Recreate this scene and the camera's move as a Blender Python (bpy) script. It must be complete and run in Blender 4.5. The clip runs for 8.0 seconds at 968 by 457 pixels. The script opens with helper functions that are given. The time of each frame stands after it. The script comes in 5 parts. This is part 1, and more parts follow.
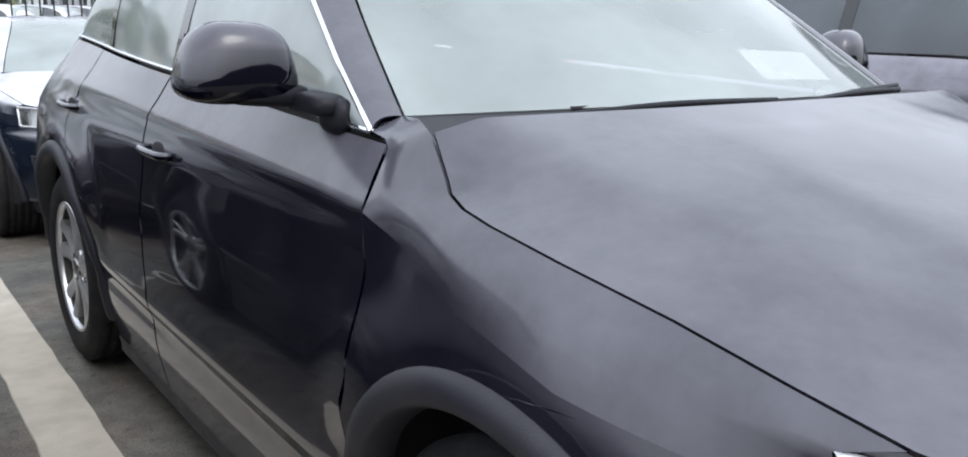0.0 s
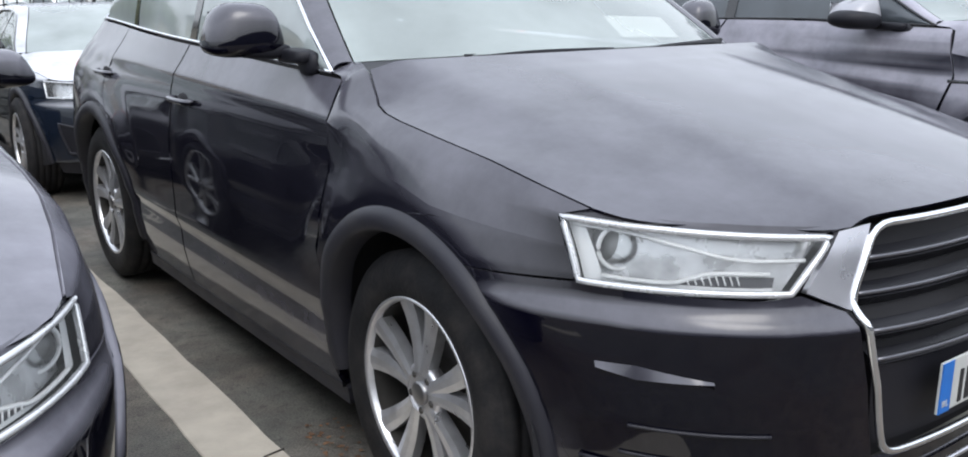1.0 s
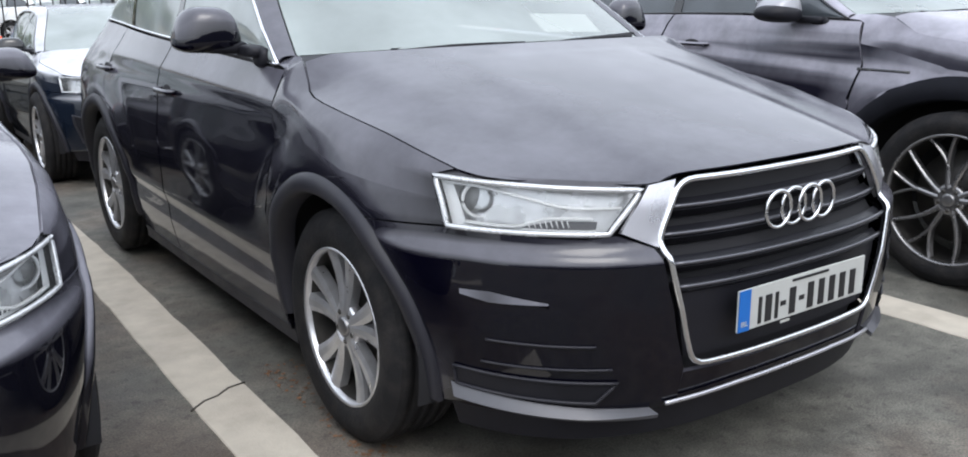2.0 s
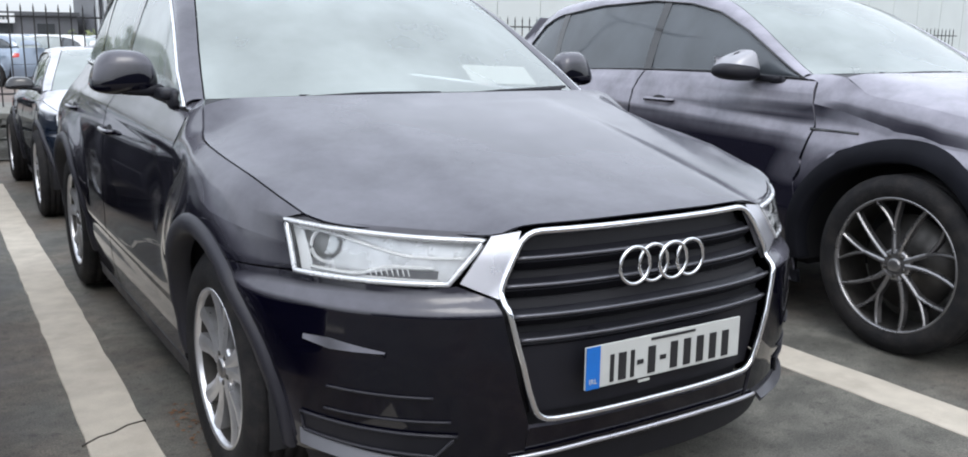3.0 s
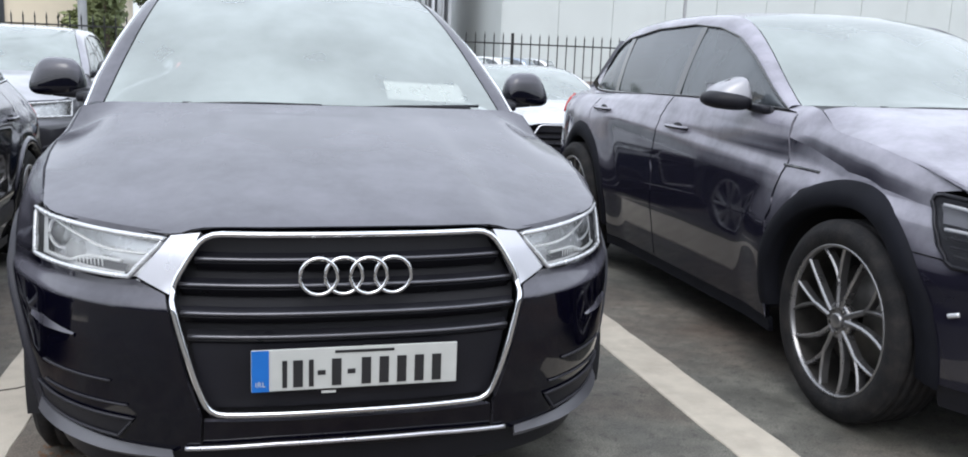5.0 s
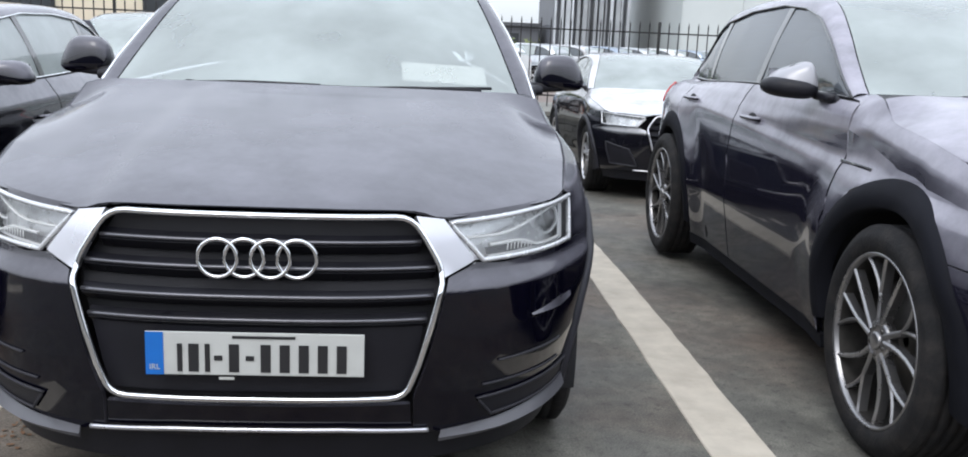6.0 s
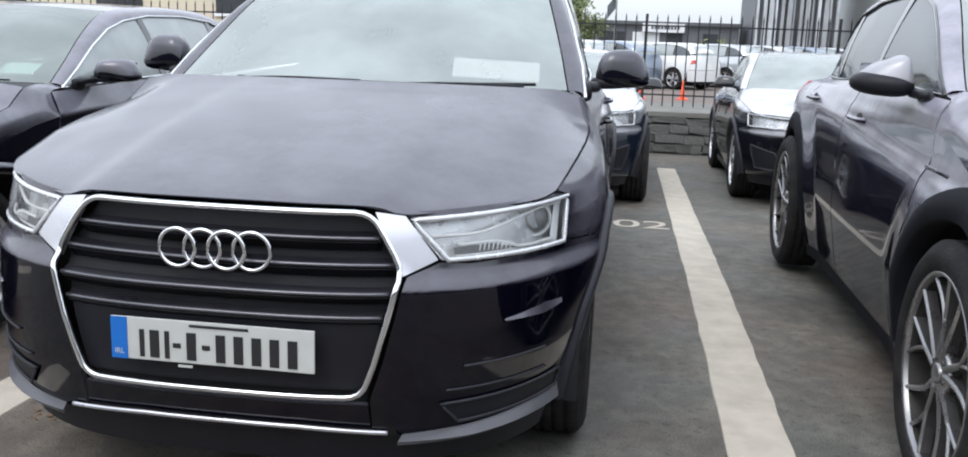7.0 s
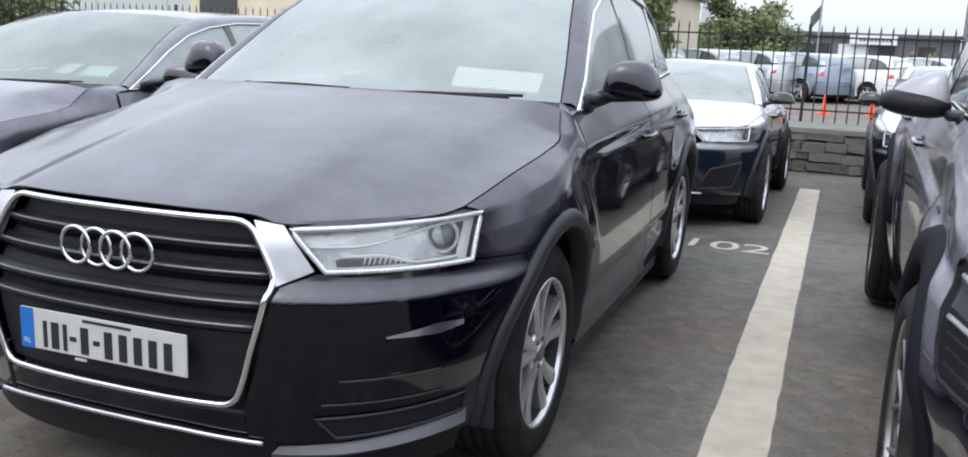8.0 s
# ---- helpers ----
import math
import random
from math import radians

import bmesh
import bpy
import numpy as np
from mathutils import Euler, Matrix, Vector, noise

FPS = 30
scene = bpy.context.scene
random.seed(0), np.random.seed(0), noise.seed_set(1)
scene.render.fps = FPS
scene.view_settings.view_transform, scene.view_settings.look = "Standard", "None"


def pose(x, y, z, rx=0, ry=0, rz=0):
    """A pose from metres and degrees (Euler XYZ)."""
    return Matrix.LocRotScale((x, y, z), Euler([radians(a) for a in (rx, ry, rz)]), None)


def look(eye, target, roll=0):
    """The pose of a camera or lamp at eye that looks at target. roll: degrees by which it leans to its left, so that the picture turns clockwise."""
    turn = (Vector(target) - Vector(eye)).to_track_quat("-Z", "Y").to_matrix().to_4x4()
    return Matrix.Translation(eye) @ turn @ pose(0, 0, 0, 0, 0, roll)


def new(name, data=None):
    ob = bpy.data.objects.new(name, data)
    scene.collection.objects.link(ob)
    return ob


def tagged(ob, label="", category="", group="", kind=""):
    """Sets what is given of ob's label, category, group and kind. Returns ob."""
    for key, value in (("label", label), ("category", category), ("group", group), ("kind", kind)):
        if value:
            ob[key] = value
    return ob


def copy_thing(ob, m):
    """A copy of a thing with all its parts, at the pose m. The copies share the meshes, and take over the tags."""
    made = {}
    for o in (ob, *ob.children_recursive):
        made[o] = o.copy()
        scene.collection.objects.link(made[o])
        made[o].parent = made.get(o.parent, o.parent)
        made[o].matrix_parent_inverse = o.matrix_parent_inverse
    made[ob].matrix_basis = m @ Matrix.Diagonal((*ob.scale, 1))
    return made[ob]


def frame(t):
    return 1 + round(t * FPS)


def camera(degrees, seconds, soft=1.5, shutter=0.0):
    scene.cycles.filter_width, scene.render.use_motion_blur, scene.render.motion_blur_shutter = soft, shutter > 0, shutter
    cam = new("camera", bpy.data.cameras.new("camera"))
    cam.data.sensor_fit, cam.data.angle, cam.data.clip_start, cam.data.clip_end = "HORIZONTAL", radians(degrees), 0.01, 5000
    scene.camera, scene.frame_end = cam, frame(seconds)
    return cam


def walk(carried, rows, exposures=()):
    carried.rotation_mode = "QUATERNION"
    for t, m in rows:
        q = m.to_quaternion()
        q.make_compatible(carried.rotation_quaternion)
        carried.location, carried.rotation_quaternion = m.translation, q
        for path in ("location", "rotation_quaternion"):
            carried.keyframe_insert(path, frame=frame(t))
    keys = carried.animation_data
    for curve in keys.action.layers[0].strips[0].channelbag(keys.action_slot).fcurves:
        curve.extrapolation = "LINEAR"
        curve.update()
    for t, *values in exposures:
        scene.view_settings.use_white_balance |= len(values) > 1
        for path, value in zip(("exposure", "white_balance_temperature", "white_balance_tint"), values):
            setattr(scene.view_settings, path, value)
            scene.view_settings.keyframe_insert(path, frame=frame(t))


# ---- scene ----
cam = camera(55.6, 8.0, soft=1.8)
PATH = [
    (0, (-1.576, 0.017, 1.261), (-0.449, 1.607, 0.807), 1.2),
    (0.5, (-1.758, -0.428, 1.297), (-0.622, 1.143, 0.806), 0.0),
    (1, (-1.941, -0.814, 1.268), (-0.807, 0.756, 0.769), 0.0),
    (1.2, (-1.995, -0.917, 1.292), (-0.866, 0.648, 0.766), 0.4),
    (2.3, (-1.88, -1.515, 1.294), (-0.814, 0.111, 0.826), -0.8),
    (2.5, (-1.794, -1.555, 1.276), (-0.729, 0.088, 0.87), 0.4),
    (3, (-1.543, -1.647, 1.288), (-0.531, 0.03, 0.885), 0.7),
    (3.5, (-1.249, -1.899, 1.291), (-0.448, -0.108, 0.9), 0.8),
    (4, (-0.937, -2.018, 1.278), (-0.207, -0.197, 0.888), 1.3),
    (4.5, (-0.603, -2.041, 1.289), (0.031, -0.184, 0.904), 2.3),
    (5, (-0.257, -2.218, 1.305), (0.235, -0.315, 0.936), 2.2),
    (5.2, (-0.163, -2.222, 1.308), (0.298, -0.313, 0.931), 2.2),
    (6.3, (0.603, -2.099, 1.276), (0.616, -0.139, 0.875), 2.3),
    (6.5, (0.688, -2.099, 1.28), (0.668, -0.138, 0.886), 2.1),
    (7, (0.983, -1.978, 1.272), (0.669, -0.046, 0.863), 1.9),
    (7.5, (1.294, -1.79, 1.299), (0.77, 0.098, 0.896), 1.6),
    (8, (1.673, -1.674, 1.295), (0.957, 0.149, 0.891), 2.4),
]
walk(cam, [(t, look(eye, target, roll)) for t, eye, target, roll in PATH])

# ---- light ----
world = bpy.data.worlds.new("overcast_sky")
scene.world = world
world.use_nodes = True
wn, wl = world.node_tree.nodes, world.node_tree.links
wn.clear()
SUN_EL, SUN_ROT = radians(52), radians(200)
sky = wn.new("ShaderNodeTexSky")
sky.sky_type = "NISHITA"
sky.sun_disc = False
sky.sun_elevation, sky.sun_rotation = SUN_EL, SUN_ROT
sky.dust_density, sky.air_density = 4.0, 1.0
grey = wn.new("ShaderNodeHueSaturation")
grey.inputs["Saturation"].default_value = 0.22
grey.inputs["Value"].default_value = 1.0
bg_sky = wn.new("ShaderNodeBackground")
bg_sky.inputs["Strength"].default_value = 0.10
# cloud layer: evenly bright, a little brighter overhead
wc = wn.new("ShaderNodeTexCoord")
sep = wn.new("ShaderNodeSeparateXYZ")
ramp = wn.new("ShaderNodeValToRGB")
ramp.color_ramp.elements[0].position, ramp.color_ramp.elements[0].color = 0.0, (0.92, 1.00, 1.08, 1)
ramp.color_ramp.elements[1].position, ramp.color_ramp.elements[1].color = 0.9, (1.75, 1.92, 2.21, 1)
mid = ramp.color_ramp.elements.new(0.24)
mid.color = (1.42, 1.55, 1.76, 1)
cloud = wn.new("ShaderNodeTexNoise")
cloud.inputs["Scale"].default_value, cloud.inputs["Detail"].default_value = 2.2, 5
cl_ramp = wn.new("ShaderNodeMapRange")
cl_ramp.inputs["From Min"].default_value, cl_ramp.inputs["From Max"].default_value = 0.3, 0.7
cl_ramp.inputs["To Min"].default_value, cl_ramp.inputs["To Max"].default_value = 0.91, 1.06
mul = wn.new("ShaderNodeMix")
mul.data_type, mul.blend_type = "RGBA", "MULTIPLY"
mul.inputs["Factor"].default_value = 1.0
bg_cloud = wn.new("ShaderNodeBackground")
bg_cloud.inputs["Strength"].default_value = 0.82
both = wn.new("ShaderNodeAddShader")
wout = wn.new("ShaderNodeOutputWorld")
wl.new(sky.outputs[0], grey.inputs["Color"])
wl.new(grey.outputs[0], bg_sky.inputs["Color"])
wl.new(wc.outputs["Generated"], sep.inputs[0])
wl.new(sep.outputs["Z"], ramp.inputs[0])
wl.new(wc.outputs["Generated"], cloud.inputs["Vector"])
wl.new(cloud.outputs[0], cl_ramp.inputs["Value"])
wl.new(ramp.outputs[0], mul.inputs[6])
wl.new(cl_ramp.outputs[0], mul.inputs[7])
wl.new(mul.outputs[2], bg_cloud.inputs["Color"])
wl.new(bg_sky.outputs[0], both.inputs[0])
wl.new(bg_cloud.outputs[0], both.inputs[1])
wl.new(both.outputs[0], wout.inputs["Surface"])
sun_data = bpy.data.lights.new("sun", "SUN")
sun_data.energy, sun_data.angle, sun_data.color = 0.6, radians(25), (1.0, 0.97, 0.93)
sun = new("sun", sun_data)
sun.rotation_euler = (radians(38), 0, radians(-20))


# ---- materials ----
def mat(name, base, rough=0.5, metal=0.0, vary=0.15, scale=4.0, grain=0.0, grain_scale=120.0, coat=0.0, ior=1.5,
        alpha=1.0, second=None, second_scale=1.0, second_amount=0.0, rough_vary=0.0, emit=None, per_piece=0.0, coat_rough=0.03):
    """A node material: base colour with blotches at one scale, stains at another, fine relief and uneven gloss."""
    m = bpy.data.materials.new(name)
    m.use_nodes = True
    n, l = m.node_tree.nodes, m.node_tree.links
    b = n["Principled BSDF"]
    b.inputs["Roughness"].default_value = rough
    b.inputs["Metallic"].default_value = metal
    b.inputs["IOR"].default_value = ior
    b.inputs["Coat Weight"].default_value = coat
    b.inputs["Coat Roughness"].default_value = coat_rough
    b.inputs["Alpha"].default_value = alpha
    tc = n.new("ShaderNodeTexCoord")
    n1 = n.new("ShaderNodeTexNoise")
    n1.inputs["Scale"].default_value, n1.inputs["Detail"].default_value = scale, 6
    l.new(tc.outputs["Object"], n1.inputs["Vector"])
    r1 = n.new("ShaderNodeMapRange")
    r1.inputs["From Min"].default_value, r1.inputs["From Max"].default_value = 0.3, 0.7
    r1.inputs["To Min"].default_value, r1.inputs["To Max"].default_value = 1 - vary, 1 + vary
    l.new(n1.outputs[0], r1.inputs["Value"])
    mx = n.new("ShaderNodeMix")
    mx.data_type, mx.blend_type = "RGBA", "MULTIPLY"
    mx.inputs["Factor"].default_value = 1.0
    mx.inputs[6].default_value = (*base, 1)
    l.new(r1.outputs[0], mx.inputs[7])
    col = mx.outputs[2]
    if second:
        n2 = n.new("ShaderNodeTexNoise")
        n2.inputs["Scale"].default_value, n2.inputs["Detail"].default_value, n2.inputs["Roughness"].default_value = second_scale, 8, 0.65
        l.new(tc.outputs["Object"], n2.inputs["Vector"])
        r2 = n.new("ShaderNodeMapRange")
        r2.inputs["From Min"].default_value, r2.inputs["From Max"].default_value = 0.45, 0.68
        r2.inputs["To Min"].default_value, r2.inputs["To Max"].default_value = 0.0, second_amount
        l.new(n2.outputs[0], r2.inputs["Value"])
        m2 = n.new("ShaderNodeMix")
        m2.data_type = "RGBA"
        m2.inputs[7].default_value = (*second, 1)
        l.new(col, m2.inputs[6])
        l.new(r2.outputs[0], m2.inputs["Factor"])
        col = m2.outputs[2]
    if per_piece:
        oi = n.new("ShaderNodeObjectInfo")
        r4 = n.new("ShaderNodeMapRange")
        r4.inputs["To Min"].default_value, r4.inputs["To Max"].default_value = 1 - per_piece, 1 + per_piece
        l.new(oi.outputs["Random"], r4.inputs["Value"])
        m4 = n.new("ShaderNodeMix")
        m4.data_type, m4.blend_type = "RGBA", "MULTIPLY"
        m4.inputs["Factor"].default_value = 1.0
        l.new(col, m4.inputs[6])
        l.new(r4.outputs[0], m4.inputs[7])
        col = m4.outputs[2]
    l.new(col, b.inputs["Base Color"])
    if rough_vary:
        r3 = n.new("ShaderNodeMapRange")
        r3.inputs["From Min"].default_value, r3.inputs["From Max"].default_value = 0.3, 0.7
        r3.inputs["To Min"].default_value, r3.inputs["To Max"].default_value = max(0.0, rough - rough_vary), rough + rough_vary
        l.new(n1.outputs[0], r3.inputs["Value"])
        l.new(r3.outputs[0], b.inputs["Roughness"])
    if grain:
        n3 = n.new("ShaderNodeTexNoise")
        n3.inputs["Scale"].default_value, n3.inputs["Detail"].default_value = grain_scale, 4
        l.new(tc.outputs["Object"], n3.inputs["Vector"])
        bp = n.new("ShaderNodeBump")
        bp.inputs["Strength"].default_value, bp.inputs["Distance"].default_value = grain, 0.01
        l.new(n3.outputs[0], bp.inputs["Height"])
        l.new(bp.outputs[0], b.inputs["Normal"])
    if emit:
        b.inputs["Emission Color"].default_value = (*emit[:3], 1)
        b.inputs["Emission Strength"].default_value = emit[3]
    return m


def paint(name, base, dust_sheen=0.12, metal=0.25, ior=1.5, film_colour=(0.34, 0.335, 0.37), mud=0.0, onset=(0.30, 0.70), haze_most=0.06, flank_film=0.0):
    """Car paint: dark metallic coat under clear lacquer, with a thin uneven dusty film that also paints in sky sheen.
    """
    m = mat(name, base, rough=0.30, metal=metal, vary=0.06, scale=3.0, coat=1.0, coat_rough=0.03)
    n, l = m.node_tree.nodes, m.node_tree.links
    b = n["Principled BSDF"]
    b.inputs["Specular IOR Level"].default_value = 0.5 if metal else 0.0
    # dusty film on what faces up; it also paints in reflected sky
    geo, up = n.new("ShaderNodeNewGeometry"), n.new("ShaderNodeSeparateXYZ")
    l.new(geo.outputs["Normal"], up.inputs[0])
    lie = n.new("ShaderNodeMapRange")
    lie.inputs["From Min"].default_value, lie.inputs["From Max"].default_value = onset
    lie.inputs["To Min"].default_value, lie.inputs["To Max"].default_value = dust_sheen * 0.005, dust_sheen
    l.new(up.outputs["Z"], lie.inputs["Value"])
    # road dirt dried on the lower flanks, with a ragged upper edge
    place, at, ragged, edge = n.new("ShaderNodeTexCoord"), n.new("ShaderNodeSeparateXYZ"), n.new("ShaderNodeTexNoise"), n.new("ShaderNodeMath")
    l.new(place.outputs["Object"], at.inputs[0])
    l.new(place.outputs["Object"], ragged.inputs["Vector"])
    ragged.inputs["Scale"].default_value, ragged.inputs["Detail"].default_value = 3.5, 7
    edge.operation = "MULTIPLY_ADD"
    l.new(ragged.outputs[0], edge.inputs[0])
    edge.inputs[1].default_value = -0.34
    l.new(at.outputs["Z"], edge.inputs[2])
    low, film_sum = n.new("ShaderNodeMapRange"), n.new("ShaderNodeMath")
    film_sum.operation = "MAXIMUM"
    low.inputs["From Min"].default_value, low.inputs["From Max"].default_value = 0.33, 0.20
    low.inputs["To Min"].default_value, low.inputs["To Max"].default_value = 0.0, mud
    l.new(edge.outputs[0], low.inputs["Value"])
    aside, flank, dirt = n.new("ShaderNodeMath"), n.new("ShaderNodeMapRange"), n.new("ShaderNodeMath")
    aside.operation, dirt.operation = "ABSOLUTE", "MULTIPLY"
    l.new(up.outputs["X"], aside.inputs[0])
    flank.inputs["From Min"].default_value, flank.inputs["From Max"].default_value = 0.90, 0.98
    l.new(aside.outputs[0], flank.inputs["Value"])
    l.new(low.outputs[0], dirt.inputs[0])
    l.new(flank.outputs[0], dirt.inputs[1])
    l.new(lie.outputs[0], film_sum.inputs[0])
    # flank_film: a thin even pale layer on all paint that faces sideways
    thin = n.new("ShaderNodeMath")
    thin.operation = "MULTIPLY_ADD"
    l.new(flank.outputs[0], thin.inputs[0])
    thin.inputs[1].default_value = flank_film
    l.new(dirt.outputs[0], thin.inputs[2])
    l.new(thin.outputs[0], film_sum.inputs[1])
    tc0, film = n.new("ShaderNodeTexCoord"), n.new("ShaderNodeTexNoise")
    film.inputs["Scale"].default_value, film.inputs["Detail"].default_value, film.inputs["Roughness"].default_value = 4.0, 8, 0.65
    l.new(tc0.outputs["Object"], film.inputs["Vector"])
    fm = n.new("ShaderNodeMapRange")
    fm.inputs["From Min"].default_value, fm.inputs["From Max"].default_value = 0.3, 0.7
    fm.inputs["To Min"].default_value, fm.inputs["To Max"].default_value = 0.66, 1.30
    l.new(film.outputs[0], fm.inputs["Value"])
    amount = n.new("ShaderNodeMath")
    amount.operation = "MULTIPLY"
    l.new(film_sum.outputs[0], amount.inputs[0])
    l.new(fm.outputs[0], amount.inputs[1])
    # film_colour carries the painted sky sheen into the base colour
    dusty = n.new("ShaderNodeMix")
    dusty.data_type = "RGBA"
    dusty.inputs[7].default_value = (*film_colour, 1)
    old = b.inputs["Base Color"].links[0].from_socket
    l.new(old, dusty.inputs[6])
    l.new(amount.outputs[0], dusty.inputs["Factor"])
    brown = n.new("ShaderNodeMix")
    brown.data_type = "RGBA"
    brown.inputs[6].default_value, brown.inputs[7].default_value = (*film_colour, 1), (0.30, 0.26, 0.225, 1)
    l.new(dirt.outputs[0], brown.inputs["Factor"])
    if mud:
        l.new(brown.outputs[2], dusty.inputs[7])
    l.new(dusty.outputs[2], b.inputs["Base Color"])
    tc = n.new("ShaderNodeTexCoord")
    d = n.new("ShaderNodeTexNoise")
    d.inputs["Scale"].default_value, d.inputs["Detail"].default_value, d.inputs["Roughness"].default_value = 9.0, 9, 0.7
    l.new(tc.outputs["Object"], d.inputs["Vector"])
    r = n.new("ShaderNodeMapRange")
    r.inputs["From Min"].default_value, r.inputs["From Max"].default_value = 0.35, 0.75
    r.inputs["To Min"].default_value, r.inputs["To Max"].default_value = 0.015, 0.09
    l.new(d.outputs[0], r.inputs["Value"])
    haze = n.new("ShaderNodeMath")
    haze.operation = "MULTIPLY_ADD"
    l.new(lie.outputs[0], haze.inputs[0])
    haze.inputs[1].default_value = haze_most / max(dust_sheen, .05)
    l.new(r.outputs[0], haze.inputs[2])
    l.new(haze.outputs[0], b.inputs["Coat Roughness"])
    b.inputs["Coat IOR"].default_value = ior
    return m


# pale film on the tops: part dusty, part sky reflection painted in
PAINT_BLACK = paint("black_car_paint", (0.0008, 0.0007, 0.0042), dust_sheen=0.25, metal=0.0, ior=1.50, film_colour=(0.335, 0.33, 0.385), mud=0.18, onset=(0.15, 0.36), haze_most=0.11, flank_film=0.028)
PAINT_SALOON = paint("dusty_sheened_black_saloon_paint", (0.003, 0.003, 0.006), dust_sheen=0.46, metal=0.0, ior=1.46, film_colour=(0.34, 0.335, 0.39), onset=(0.14, 0.45))
PAINT_GREY = paint("dark_grey_metallic_paint", (0.010, 0.0095, 0.017), dust_sheen=0.62, metal=0.0, ior=1.45, film_colour=(0.40, 0.39, 0.45), onset=(0.05, 0.30), haze_most=0.14)
# next three: tops whitened to paint in the bright sky they mirror
PAINT_NAVY = paint("blue_black_car_paint", (0.005, 0.009, 0.018), dust_sheen=0.85, metal=0.0, film_colour=(0.55, 0.56, 0.60))
PAINT_SHEENED_BLACK = paint("dusty_sheened_black_car_paint", (0.004, 0.004, 0.007), dust_sheen=0.85, metal=0.0, film_colour=(0.55, 0.56, 0.58))
PAINT_ANTHRACITE = paint("anthracite_car_paint", (0.03, 0.03, 0.036), dust_sheen=0.7, metal=0.5)
PAINT_WHITE = paint("white_car_paint", (0.62, 0.63, 0.63), dust_sheen=0.05, metal=0.0)
PAINT_PALE_BLUE = paint("pale_blue_car_paint", (0.22, 0.27, 0.34), dust_sheen=0.05, metal=0.5)
PAINT_SILVER = paint("silver_car_paint", (0.42, 0.44, 0.46), dust_sheen=0.05, metal=0.7)
SATIN = mat("satin_grey_plastic_cladding", (0.021, 0.021, 0.028), rough=0.5, ior=1.40, vary=0.12, scale=6, grain=0.15, grain_scale=400, rough_vary=0.08, second=(0.06, 0.055, 0.05), second_scale=7, second_amount=0.2)
BLACK_PLASTIC = mat("black_plastic", (0.010, 0.010, 0.014), rough=0.5, ior=1.35, vary=0.15, scale=8, grain=0.1, grain_scale=300)
ARCH_BLACK = mat("matt_black_arch_plastic", (0.008, 0.0085, 0.012), rough=0.7, ior=1.2, vary=0.2, scale=8, grain=0.1, grain_scale=300)
GLOSS_BLACK = mat("gloss_black_plastic", (0.010, 0.010, 0.012), rough=0.12, vary=0.1, scale=5, coat=0.5)
DARK_VOID = mat("dark_inner_shell", (0.013, 0.013, 0.016), rough=0.9, vary=0.1, scale=5)
CHROME = mat("bright_chrome", (0.78, 0.79, 0.81), rough=0.18, metal=1.0, vary=0.04, scale=10, rough_vary=0.05)
ALU = mat("satin_aluminium", (0.62, 0.62, 0.66), rough=0.30, metal=0.85, vary=0.05, scale=8, rough_vary=0.06)
SLAT = mat("grey_slat_plastic", (0.009, 0.009, 0.012), rough=0.36, metal=0.0, ior=1.27, vary=0.1, scale=9, rough_vary=0.1)
SLAT_EDGE = mat("grey_slat_edge", (0.13, 0.13, 0.145), rough=0.32, metal=0.7, vary=0.1, scale=9)
ALLOY = mat("silver_alloy", (0.66, 0.66, 0.68), rough=0.33, metal=0.8, vary=0.08, scale=12, rough_vary=0.08, second=(0.25, 0.22, 0.19), second_scale=14, second_amount=0.25)
ALLOY_DARK = mat("grey_polished_alloy", (0.27, 0.265, 0.27), rough=0.30, metal=0.85, vary=0.08, scale=12, rough_vary=0.08)
BLADE = mat("satin_grey_trim", (0.09, 0.09, 0.10), rough=0.38, metal=0.2, vary=0.12, scale=9, rough_vary=0.08)
CAP_GREY = mat("satin_silver_cap", (0.34, 0.34, 0.365), rough=0.34, metal=0.25, vary=0.08, scale=9, rough_vary=0.06)
BRAKE = mat("brake_disc_steel", (0.10, 0.095, 0.09), rough=0.45, metal=0.8, vary=0.2, scale=20)
RUBBER = mat("tyre_rubber", (0.011, 0.0108, 0.012), rough=0.8, ior=1.33, vary=0.2, scale=10, grain=0.25, grain_scale=90, second=(0.055, 0.048, 0.042), second_scale=12, second_amount=0.35)
LAMP_SILVER = mat("headlamp_reflector", (0.70, 0.71, 0.73), rough=0.28, metal=0.45, vary=0.32, scale=16, rough_vary=0.1)
LAMP_RIM = mat("headlamp_bright_rim", (0.62, 0.63, 0.65), rough=0.25, metal=0.5, vary=0.12, scale=15, rough_vary=0.1)
LAMP_WHITE = mat("headlamp_light_guide", (0.86, 0.87, 0.88), rough=0.25, vary=0.05, scale=15)
LAMP_DARK = mat("headlamp_bezel", (0.20, 0.20, 0.21), rough=0.3, metal=0.5, vary=0.1, scale=15)
TAIL_RED = mat("red_tail_lamp", (0.42, 0.015, 0.012), rough=0.2, vary=0.1, scale=15, coat=0.6)
PLATE_WHITE = mat("number_plate_white", (0.47, 0.48, 0.465), rough=0.4, vary=0.05, scale=14)
PLATE_BLUE = mat("number_plate_blue", (0.008, 0.13, 0.47), rough=0.4, vary=0.05, scale=14)
